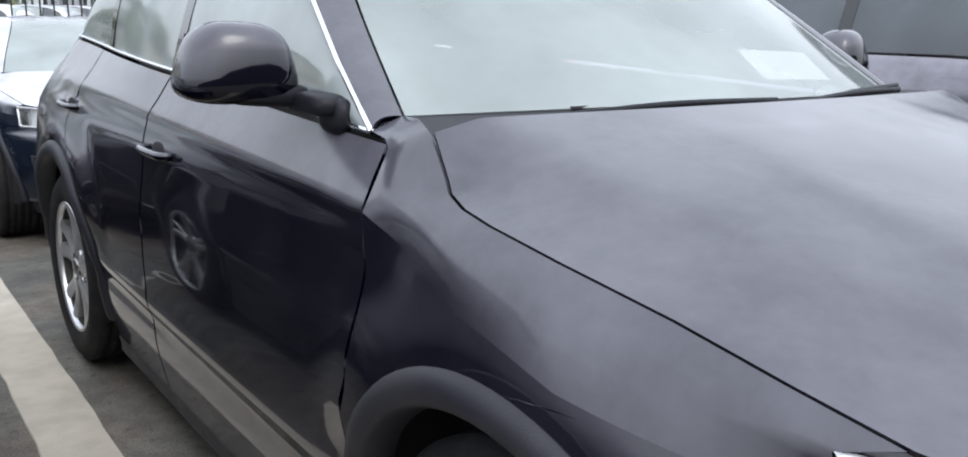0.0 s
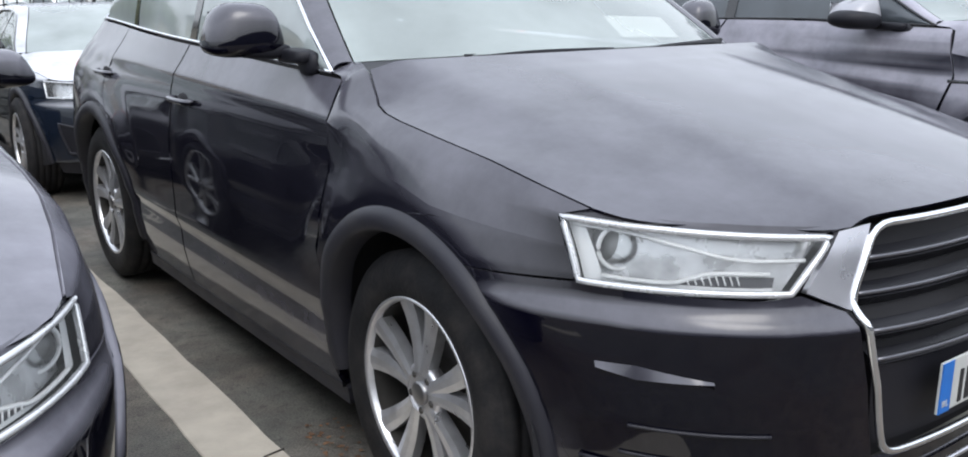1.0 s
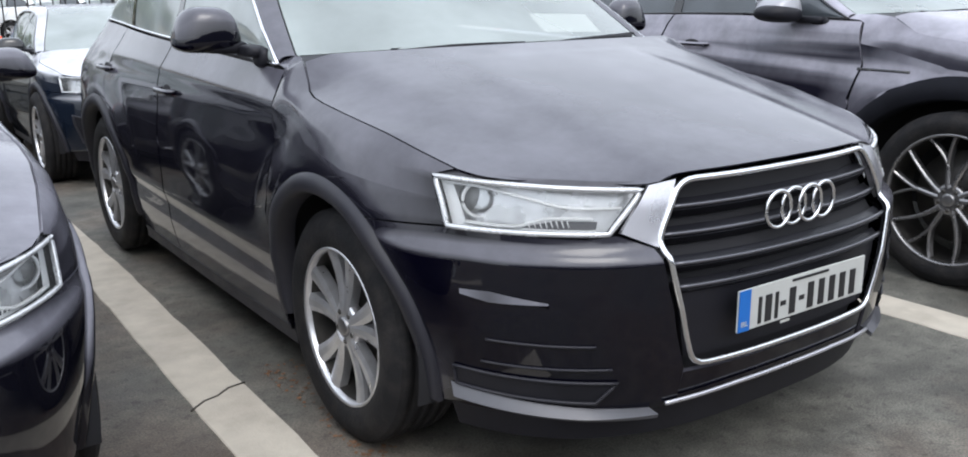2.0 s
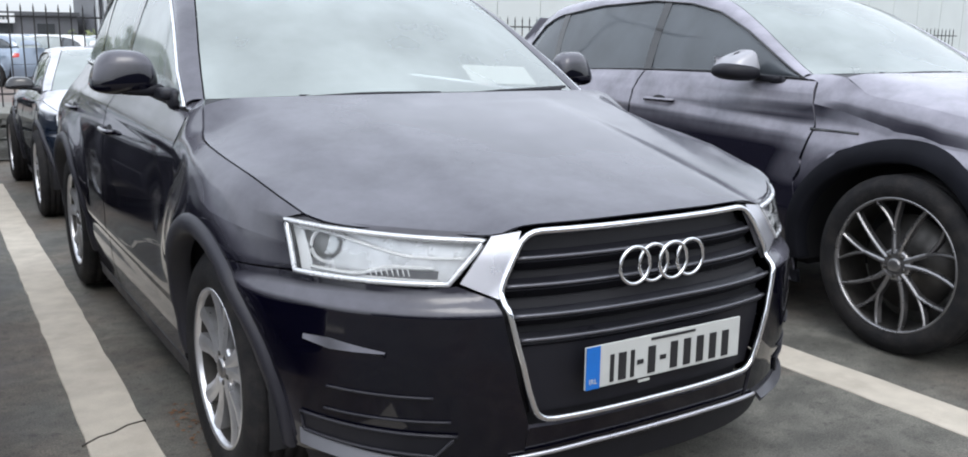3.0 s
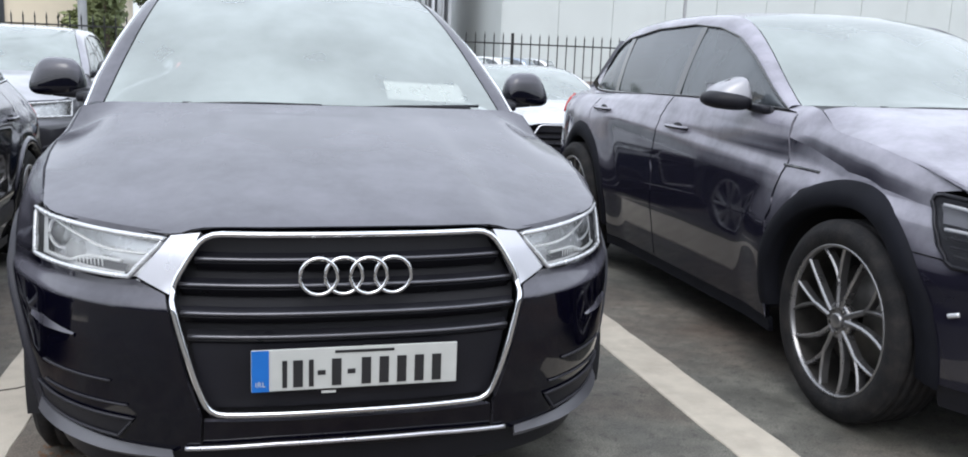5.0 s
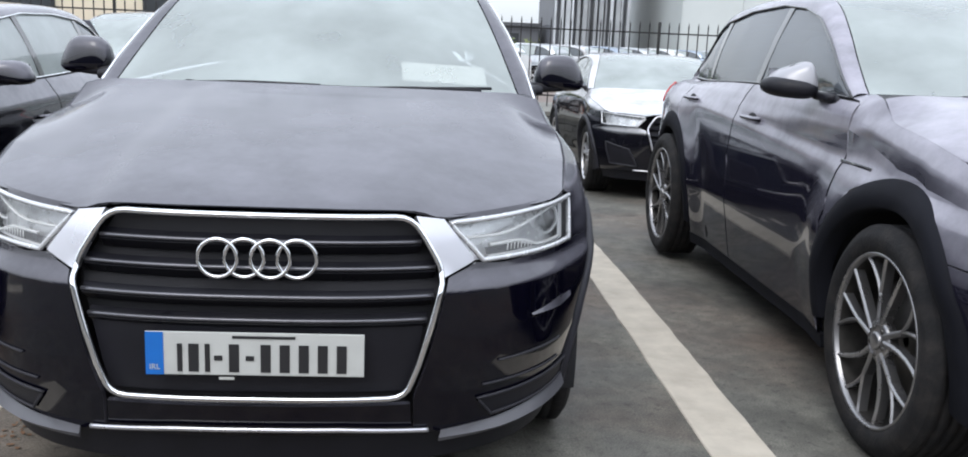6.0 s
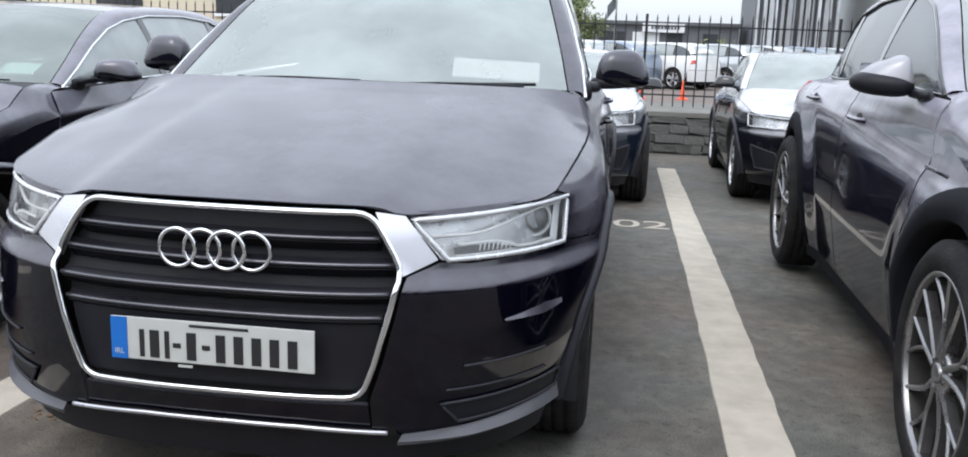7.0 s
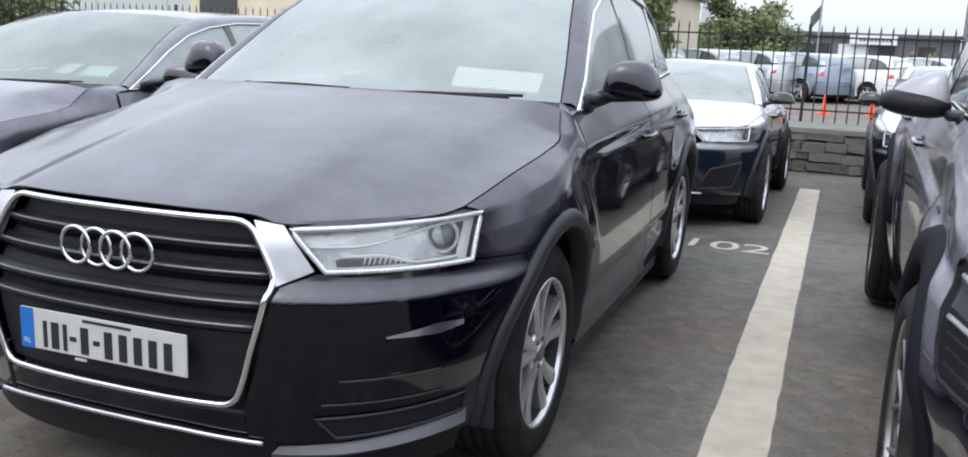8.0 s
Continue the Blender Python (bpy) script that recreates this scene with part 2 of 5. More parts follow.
PLATE_INK = mat("number_plate_ink", (0.015, 0.015, 0.017), rough=0.5, vary=0.05, scale=14)
PAPER = mat("white_paper", (0.82, 0.82, 0.78), rough=0.8, vary=0.06, scale=12)
PAPER_MINT = mat("mint_paper", (0.62, 0.80, 0.75), rough=0.8, vary=0.06, scale=12)
TRIM_DARK = mat("dark_interior_trim", (0.03, 0.03, 0.032), rough=0.75, vary=0.2, scale=15, grain=0.2, grain_scale=300)
SEAT_CLOTH = mat("grey_seat_cloth", (0.09, 0.09, 0.095), rough=0.9, vary=0.2, scale=20, grain=0.3, grain_scale=500)


def glass(name, film, alpha, tint=(0.5, 0.56, 0.56), ior=1.6):
    """Car glass: see-through, glossy, with a thin pale film, dusty and damp, that also paints in reflected sky."""
    m = bpy.data.materials.new(name)
    m.use_nodes = True
    n, l = m.node_tree.nodes, m.node_tree.links
    n.clear()
    out = n.new("ShaderNodeOutputMaterial")
    see = n.new("ShaderNodeBsdfTransparent")
    see.inputs["Color"].default_value = (*tint, 1)
    dust_sheen = n.new("ShaderNodeBsdfDiffuse")
    dust_sheen.inputs["Color"].default_value = (*film, 1)
    gloss = n.new("ShaderNodeBsdfGlossy")
    gloss.inputs["Roughness"].default_value = 0.06
    fr = n.new("ShaderNodeFresnel")
    fr.inputs["IOR"].default_value = ior
    tc = n.new("ShaderNodeTexCoord")
    nz = n.new("ShaderNodeTexNoise")
    nz.inputs["Scale"].default_value, nz.inputs["Detail"].default_value = 2.5, 7
    l.new(tc.outputs["Object"], nz.inputs["Vector"])
    rg = n.new("ShaderNodeMapRange")
    rg.inputs["From Min"].default_value, rg.inputs["From Max"].default_value = 0.3, 0.7
    rg.inputs["To Min"].default_value, rg.inputs["To Max"].default_value = alpha * 0.75, alpha * 1.2
    l.new(nz.outputs[0], rg.inputs["Value"])
    m1, m2 = n.new("ShaderNodeMixShader"), n.new("ShaderNodeMixShader")
    l.new(rg.outputs[0], m1.inputs[0])
    l.new(see.outputs[0], m1.inputs[1])
    l.new(dust_sheen.outputs[0], m1.inputs[2])
    l.new(fr.outputs[0], m2.inputs[0])
    l.new(m1.outputs[0], m2.inputs[1])
    l.new(gloss.outputs[0], m2.inputs[2])
    l.new(m2.outputs[0], out.inputs["Surface"])
    return m


# film strength is raised to stand in for sky mirrored in the panes
GLASS_SCREEN = glass("windscreen_glass", (0.64, 0.72, 0.70), 0.39, ior=1.75, tint=(0.72, 0.77, 0.77))
# dimmer copy for the saloon: less mirrored sky put into its film
GLASS_LOW = glass("dim_windscreen_glass", (0.50, 0.58, 0.55), 0.34, ior=1.42, tint=(0.50, 0.56, 0.54))
GLASS_SIDE = glass("side_window_glass", (0.60, 0.67, 0.66), 0.46, tint=(0.42, 0.47, 0.48), ior=1.95)
GLASS_DARK = glass("privacy_window_glass", (0.30, 0.34, 0.38), 0.26, tint=(0.14, 0.16, 0.19), ior=1.6)
GLASS_LAMP_DARK = glass("smoked_lamp_lens", (0.20, 0.21, 0.22), 0.04, tint=(0.7, 0.7, 0.72), ior=1.18)
GLASS_LAMP = glass("headlamp_lens", (0.75, 0.77, 0.78), 0.05, tint=(0.95, 0.96, 0.96), ior=1.45)


# ---- mesh tools ----
def link_mesh(name, verts, faces, material, parent=None, label="", sharp=(), smooth=True):
    me = bpy.data.meshes.new(name)
    me.from_pydata([tuple(map(float, v)) for v in verts], [], [tuple(int(i) for i in f) for f in faces])
    if smooth:
        me.polygons.foreach_set("use_smooth", [True] * len(me.polygons))
        if len(sharp):
            want = {tuple(sorted(e)) for e in sharp}
            flags = [tuple(sorted(e.vertices)) in want for e in me.edges]
            at = me.attributes.new("sharp_edge", "BOOLEAN", "EDGE")
            at.data.foreach_set("value", flags)
    me.materials.append(material)
    me.update()
    ob = new(name, me)
    if parent:
        ob.parent = parent
    if label:
        tagged(ob, label)
    return ob


def part(name, bm, material, parent, label="", smooth=False):
    me = bpy.data.meshes.new(name)
    bm.to_mesh(me)
    bm.free()
    if smooth:
        me.polygons.foreach_set("use_smooth", [True] * len(me.polygons))
    me.materials.append(material)
    ob = new(name, me)
    ob.parent = parent
    if label:
        tagged(ob, label)
    return ob


def box_bm(bm, cx, cy, cz, sx, sy, sz, bevel=0.0, m=None):
    got = bmesh.ops.create_cube(bm, size=1.0)
    vs = got["verts"]
    bmesh.ops.transform(bm, matrix=Matrix.Translation((cx, cy, cz)) @ Matrix.Diagonal((sx, sy, sz, 1)), verts=vs)
    if bevel:
        es = list({e for v in vs for e in v.link_edges})
        out = bmesh.ops.bevel(bm, geom=es, offset=bevel, segments=2, profile=0.6, affect="EDGES")
        vs = list({v for f in out["faces"] for v in f.verts} | {v for v in vs if v.is_valid})
    if m is not None:
        bmesh.ops.transform(bm, matrix=m, verts=vs)
    return bm


def lathe(profile, n=48, axis="x"):
    """Turn a profile of (along the axis, radius) round the axis."""
    vs, fs = [], []
    k = len(profile)
    for i in range(n):
        a = 2 * math.pi * i / n
        for x, r in profile:
            vs.append((x, r * math.cos(a), r * math.sin(a)))
    for i in range(n):
        for j in range(k - 1):
            fs.append((i * k + j, i * k + j + 1, ((i + 1) % n) * k + j + 1, ((i + 1) % n) * k + j))
    return vs, fs


def tube(path, radius, n=8, closed=False, flat=1.0):
    """A round bar along a path; flat squashes it along the second axis."""
    path = [Vector(p) for p in path]
    vs, fs = [], []
    count = len(path)
    for i, p in enumerate(path):
        a = path[(i - 1) % count] if (closed or i) else path[0]
        b = path[(i + 1) % count] if (closed or i < count - 1) else path[-1]
        d = (b - a).normalized()
        side = d.cross(Vector((0, 0, 1)))
        if side.length < 0.05:
            side = d.cross(Vector((0, 1, 0)))
        side.normalize()
        up = side.cross(d)
        for k in range(n):
            t = 2 * math.pi * k / n
            vs.append(p + side * radius * math.cos(t) * flat + up * radius * math.sin(t))
    last = count if closed else count - 1
    for i in range(last):
        j = (i + 1) % count
        for k in range(n):
            fs.append((i * n + k, i * n + (k + 1) % n, j * n + (k + 1) % n, j * n + k))
    if not closed:
        fs.append(tuple(range(n))[::-1])
        fs.append(tuple((count - 1) * n + k for k in range(n)))
    return vs, fs


def joined(pieces):
    vs, fs = [], []
    for v, f in pieces:
        o = len(vs)
        vs += list(v)
        fs += [tuple(i + o for i in q) for q in f]
    return vs, fs


def sample(pts, n, smooth=False):
    """n + 1 points along a polyline; the corners are kept. smooth: through a spline."""
    p = np.array(pts, float)
    if smooth and len(p) > 2:
        q = []
        for i in range(len(p) - 1):
            a, b, c, d = p[max(i - 1, 0)], p[i], p[i + 1], p[min(i + 2, len(p) - 1)]
            for t in np.linspace(0, 1, 12, endpoint=False):
                q.append(0.5 * (2 * b + (c - a) * t + (2 * a - 5 * b + 4 * c - d) * t * t + (3 * b - a - 3 * c + d) * t ** 3))
        q.append(p[-1])
        p = np.array(q)
        seg = np.r_[0, np.cumsum(np.linalg.norm(np.diff(p, axis=0), axis=1))]
        u = np.linspace(0, seg[-1], n + 1)
        return np.stack([np.interp(u, seg, p[:, k]) for k in range(p.shape[1])], 1)
    length = np.linalg.norm(np.diff(p, axis=0), axis=1)
    share = np.maximum(1, np.floor(length / length.sum() * n)).astype(int)
    while share.sum() < n:
        share[np.argmax(length / share)] += 1
    while share.sum() > n:
        share[np.argmax(share)] -= 1
    out = []
    for i, k in enumerate(share):
        for t in np.linspace(0, 1, k, endpoint=False):
            out.append(p[i] * (1 - t) + p[i + 1] * t)
    out.append(p[-1])
    return np.array(out)


def coons(bottom, top, left, right):
    """A grid between four sides: bottom and top run the same way, left and right run from bottom to top."""
    nu, nv = len(bottom) - 1, len(left) - 1
    u = np.linspace(0, 1, nu + 1)[None, :, None]
    v = np.linspace(0, 1, nv + 1)[:, None, None]
    b, t, l, r = bottom[None], top[None], left[:, None], right[:, None]
    return (1 - v) * b + v * t + (1 - u) * l + u * r - ((1 - u) * (1 - v) * bottom[0] + u * (1 - v) * bottom[-1] + (1 - u) * v * top[0] + u * v * top[-1])


def sheet(g, lip=0.012, proud=0.0, out_from=(0, 2.2, 0.5)):
    """Vertices and faces of a panel from a grid of points, with edges folded inwards."""
    g = np.array(g, float)
    nv, nu = g.shape[0], g.shape[1]
    du, dv = np.gradient(g, axis=1), np.gradient(g, axis=0)
    nrm = np.cross(du, dv)
    nrm /= np.maximum(np.linalg.norm(nrm, axis=2, keepdims=True), 1e-9)
    flip = (nrm * (g - np.array(out_from))).sum() < 0
    if flip:
        nrm = -nrm
    g = g + nrm * proud
    vs = list(g.reshape(-1, 3))
    fs = []
    for i in range(nv - 1):
        for j in range(nu - 1):
            q = (i * nu + j, i * nu + j + 1, (i + 1) * nu + j + 1, (i + 1) * nu + j)
            fs.append(q[::-1] if flip else q)
    sharp = []
    if lip:
        ring = [(0, j) for j in range(nu)] + [(i, nu - 1) for i in range(1, nv)] + [(nv - 1, j) for j in range(nu - 2, -1, -1)] + [(i, 0) for i in range(nv - 2, 0, -1)]
        ids = [i * nu + j for i, j in ring]
        base = len(vs)
        for i, j in ring:
            vs.append(g[i, j] - nrm[i, j] * lip)
        k = len(ids)
        for a in range(k):
            b = (a + 1) % k
            q = (ids[a], ids[b], base + b, base + a)
            fs.append(q if flip else q[::-1])
            sharp.append((ids[a], ids[b]))
    return vs, fs, sharp


# ---- cars: one template body, warped to each car's own size ----
D_FRONT, D_REAR, LENGTH = 0.90, 0.55, 4.388
ARCH_Y, ARCH_Z, ARCH_R = (0.925, 3.49), 0.354, 0.43


SHAPE = {"flare": 0.012, "broad": False}  # broad: a boxy SUV with squarer front corners


def y_front(z):
    return float(np.interp(z, [.18, .30, .40, .55, .668, .678, .702, .80, .86, .95], [.09, .05, .03, .013, .0105, .0145, .042, .068, .09, .16]))


def half_width(z):
    return float(np.interp(z, [.18, .30, .42, .48, .60, .75, .85, .90, .94, 1.0, 1.06, 1.12, 1.2], [.838, .868, .890, .902, .905, .902, .896, .894, .886, .853, .813, .774, .73]))


def power(z):
    return 4.8 if SHAPE["broad"] else float(np.interp(z, [.2, .4, .7, .9], [3.0, 2.8, 2.6, 2.6]))


def ease(t):
    t = min(1.0, max(0.0, t))
    return t * t * (3 - 2 * t)


def swell(s, y, z):
    """How far the flank stands out: leaning in under the shoulder line, a low crease, flared wheel arches."""
    level = z - .02 * (y - 1.3)
    narrow = -.062 * ease((y - 2.5) / 1.5) * ease((z - .84) / .32)
    if SHAPE["broad"]:
        return (narrow + float(np.interp(z - .06 * (y - 2.2), [.55, .80, .86, .90, .96, 1.0, 1.06], [0, -.002, -.006, -.024, -.026, -.018, 0])) * ease((s - .5) / .4) * ease((2.6 - s) / .4)
                + .026 * ease((s - .45) / .3) * ease((.95 - y) / .4) * ease((z - .50) / .12) * ease((.93 - z) / .06)
                + SHAPE["flare"] * max(ease(1 - (math.hypot(y - ay, z - ARCH_Z) - .41) / .26) for ay in ARCH_Y) * ease((s - .45) / .4))
    fold = float(np.interp(level, [.33, .40, .445, .50, .62, .75, .85, .93, .95, 1.0, 1.06], [0, -.010, -.004, -.007, -.008, -.012, -.018, -.020, -.006, -.006, 0]))
    out = narrow + fold * ease((s - .98) / .22) * ease((2.5 - s) / .4)
    for ay in ARCH_Y:
        out += SHAPE["flare"] * ease(1 - (math.hypot(y - ay, z - ARCH_Z) - .44) / .20) * ease((s - .50) / .35) * ease((z - .46) / .24)
    return out


def skin(s, z):
    """A point of the body's outer skin. s: 0 front middle, 1 front axle, 2 near the rear, 3 rear middle; minus: the other side."""
    sign = 1.0
    if s < 0:
        s, sign = -s, -1.0
    if s > 3:
        s, sign = 6 - s, -sign
    w, n, y0 = half_width(z), power(z), y_front(z)
    y1 = LENGTH - D_REAR
    if s <= 1:
        a = s * math.pi / 2
        x, y = w * math.sin(a) ** (2 / n), y0 + D_FRONT * (1 - max(math.cos(a), 0) ** (2 / n))
    else:
        rear = 0.10 * max(0.0, (s - 1.45) / 1.4) ** 1.6
        w2 = w * (1 - rear * 0.6)
        if s <= 2:
            x, y = w2, y0 + D_FRONT + (s - 1) * (y1 - y0 - D_FRONT)
        else:
            a = (s - 2) * math.pi / 2
            x, y = w2 * max(math.cos(a), 0) ** (2 / 3.2), y1 + (D_REAR - 0.12 * max(0, z - .6)) * math.sin(a) ** (2 / 3.2)
    return np.array((sign * (x + swell(s, y, z)), y, z))


def at_x(x, z):
    q = min(1.0, (abs(x) / half_width(z)) ** (power(z) / 2))
    return (math.copysign(math.asin(q) * 2 / math.pi, x), z)


def at_y(y, z):
    y0, n, y1 = y_front(z), power(z), LENGTH - D_REAR
    if y < y0 + D_FRONT:
        c = min(1.0, max(0.0, (D_FRONT - (y - y0)) / D_FRONT))
        return (math.acos(c ** (n / 2)) * 2 / math.pi, z)
    if y < y1:
        return (1 + (y - y0 - D_FRONT) / (y1 - y0 - D_FRONT), z)
    return (2 + math.asin(min(1.0, ((y - y1) / (D_REAR - 0.12 * max(0, z - .6))) ** 1.6)) * 2 / math.pi, z)


def arch_pt(k, deg, r=ARCH_R):
    a = radians(deg)
    return at_y(ARCH_Y[k] + r * math.cos(a), ARCH_Z + r * math.sin(a))


def arch_arc(k, d0, d1, n=12, r=ARCH_R):
    return [arch_pt(k, d, r) for d in np.linspace(d0, d1, n)]


def patch(bottom, top, left, right, nu=24, nv=14):
    g = coons(sample(bottom, nu), sample(top, nu), sample(left, nv), sample(right, nv))
    return np.array([[skin(s, z) for s, z in row] for row in g])


def belt(y):
    z = float(np.interp(y, [1.40, 2.4, 3.2, 3.95], [1.062, 1.095, 1.118, 1.146]))
    return skin(*at_y(y, z))


DLO = np.array([(.812, 1.41, 1.065), (.788, 1.57, 1.168), (.735, 1.80, 1.308), (.685, 2.03, 1.418), (.655, 2.25, 1.482), (.638, 2.55, 1.525), (.630, 3.0, 1.532), (.620, 3.4, 1.500), (.616, 3.66, 1.435), (.626, 3.88, 1.315), (.655, 3.99, 1.165)])
ROOF_EDGE = np.array([(.752, 1.41, 1.088), (.710, 1.60, 1.215), (.655, 1.82, 1.362), (.603, 2.04, 1.482), (.572, 2.22, 1.546), (.545, 2.55, 1.586), (.540, 3.0, 1.600), (.535, 3.4, 1.582), (.520, 3.72, 1.53), (.528, 4.0, 1.41), (.565, 4.14, 1.22)])


def dlo(y):
    return np.array([np.interp(y, DLO[:, 1], DLO[:, k]) for k in range(3)])


SHUT = np.array([(.788, .435, .876), (.806, .56, .902), (.826, .70, .934), (.842, .88, .962), (.845, 1.02, .981), (.840, 1.09, .991), (.829, 1.140, 1.004), (.820, 1.162, 1.020), (.797, 1.238, 1.081)])


def rounded(points, r):
    """The closed outline with its corners rounded off."""
    out = []
    n = len(points)
    for i in range(n):
        p, a, b = np.array(points[i], float), np.array(points[i - 1], float), np.array(points[(i + 1) % n], float)
        da, db = (a - p) / np.linalg.norm(a - p), (b - p) / np.linalg.norm(b - p)
        for t in np.linspace(0, 1, 5):
            out.append(tuple((1 - t) ** 2 * (p + da * r) + 2 * t * (1 - t) * p + t * t * (p + db * r)))
    return out


def mirrored(vfs):
    v, f, sh = vfs
    return [(-p[0], p[1], p[2]) for p in v], [q[::-1] for q in f], sh


def rounded_block(cx, cy, cz, rx, ry, rz, e=0.55, n=20, m=12):
    """A closed rounded block (superellipsoid)."""
    def pw(c, k):
        return math.copysign(abs(c) ** k, c)
    vs, fs = [], []
    for i in range(m + 1):
        b = -math.pi / 2 + math.pi * i / m
        for j in range(n):
            a = 2 * math.pi * j / n
            vs.append((cx + rx * pw(math.cos(b), e) * pw(math.cos(a), e), cy + ry * pw(math.cos(b), e) * pw(math.sin(a), e), cz + rz * pw(math.sin(b), e)))
    for i in range(m):
        for j in range(n):
            fs.append((i * n + j, i * n + (j + 1) % n, (i + 1) * n + (j + 1) % n, (i + 1) * n + j))
    return vs, fs


def wheel(parent, x, y, r, rim_r, side, style, alloy, near=True):
    """One wheel: disc and hub, with tyre, rim and cap on it. side: 1 outwards to +x."""
    hw = 0.112
    vs, fs = lathe([(-0.05, 0.02), (-0.05, 0.15), (-0.03, 0.155), (-0.03, rim_r * 0.72), (-0.012, rim_r * 0.72), (-0.012, 0.02)], 40)
    hub = link_mesh("wheel", vs, fs, BRAKE, parent, "road wheel")
    hub.matrix_parent_inverse = Matrix()
    hub.location = (x, y, r)
    if side < 0:
        hub.rotation_euler = (0, 0, math.pi)
    w = hw
    prof = [(-w * .78, rim_r - .004), (-w * .98, rim_r + .02), (-w * 1.04, (rim_r + r) / 2), (-w * .98, r - .03), (-w * .84, r - .010)]
    for k in range(5):
        x0 = -w * .84 + (k + .5) * w * 1.68 / 5
        prof += [(x0 - w * .12, r - .001), (x0 + w * .10, r - .001), (x0 + w * .115, r - .008), (x0 + w * .16, r - .008)]
    prof += [(w * .84, r - .010), (w * .98, r - .03), (w * 1.04, (rim_r + r) / 2), (w * 1.0, rim_r + .025), (w * .94, rim_r + .004), (w * .80, rim_r - .004)]
    vs, fs = lathe(prof, 72)
    link_mesh("tyre", vs, fs, RUBBER, hub, "worn black rubber tyre with dried mud")
    face = w * 0.90
    vs, fs = lathe([(-w * .8, rim_r - .012), (face - .012, rim_r - .014)], 60)
    link_mesh("rim_barrel", vs, fs, BRAKE, hub)
    pieces = [lathe([(face - .014, rim_r - .012), (face - .001, rim_r - .009), (face + .006, rim_r - .004), (face + .005, rim_r + .002), (face - .004, rim_r + .004)], 72),
              lathe([(face - .055, .02), (face - .055, .062), (face - .022, .072), (face - .014, .060), (face - .014, .028), (face - .018, .02)], 40)]
    groups = style[4] if len(style) > 4 else 5
    forked = len(style) > 5

    def spoke(a_in, a_out, r_in, r_out, w_in, w_out, sink=0.0):
        ring, f2 = [], []
        for t in np.linspace(0, 1, 6):
            rad = r_in + t * (r_out - r_in)
            a = a_in + (a_out - a_in) * t
            half = (w_in + (w_out - w_in) * t) / 2
            q = (rad - .05) / (rim_r - .06)
            depth = face - .014 - .012 * math.sin(math.pi * q * .8) + .010 * q - sink
            c = np.array((math.cos(a), math.sin(a)))
            tn = np.array((-c[1], c[0]))
            for dx, sgn in ((0, -1), (0.006, -.35), (0.006, .35), (0, 1), (-.03, .9), (-.03, -.9)):
                p = c * rad + tn * half * sgn
                ring.append((depth + dx, p[0], p[1]))
        for i in range(5):
            for k in range(6):
                f2.append((i * 6 + k, i * 6 + (k + 1) % 6, (i + 1) * 6 + (k + 1) % 6, (i + 1) * 6 + k))
        f2.append(tuple(range(6))[::-1])
        f2.append(tuple(30 + k for k in range(6)))
        pieces.append((ring, f2))

    for pair in range(groups):
        a0 = 2 * math.pi * pair / groups + math.pi / 2
        if forked:
            fork = .050 + (rim_r - .060) * .45
            spoke(a0 - .20, a0 - .44, .050, rim_r - .010, style[2], style[3])
            spoke(a0 + .20, a0 + .16, .050, fork, style[2], style[2] * .9)
            spoke(a0 + .18, a0 + .00, fork - .006, rim_r - .010, style[3], style[3], .001)
            spoke(a0 + .15, a0 + .42, fork - .006, rim_r - .010, style[3], style[3])
        else:
            for off in (-1, 1):
                spoke(a0 + off * style[0], a0 + off * style[1], .050, rim_r - .010, style[2], style[3])
    vs, fs = joined(pieces)
    rim = link_mesh("rim", vs, fs, alloy, hub, "twin-spoke alloy rim", smooth=False)
    for poly in rim.data.polygons:
        poly.use_smooth = poly.index < len(pieces[0][1]) + len(pieces[1][1])
    vs, fs = lathe([(face - .016, .030), (face - .006, .029), (face - .003, .022), (face - .003, .0005)], 28)
    link_mesh("centre_cap", vs, fs, ALLOY_DARK, hub)
    for k in range(5 if near else 0):
        a = 2 * math.pi * (k + .5) / 5 + math.pi / 2
        v, f = lathe([(face - .03, .009), (face - .012, .009), (face - .010, .006), (face - .010, .0005)], 8)
        link_mesh("wheel_bolt", [(p[0], p[1] + .046 * math.cos(a), p[2] + .046 * math.sin(a)) for p in v], f, BRAKE, hub)


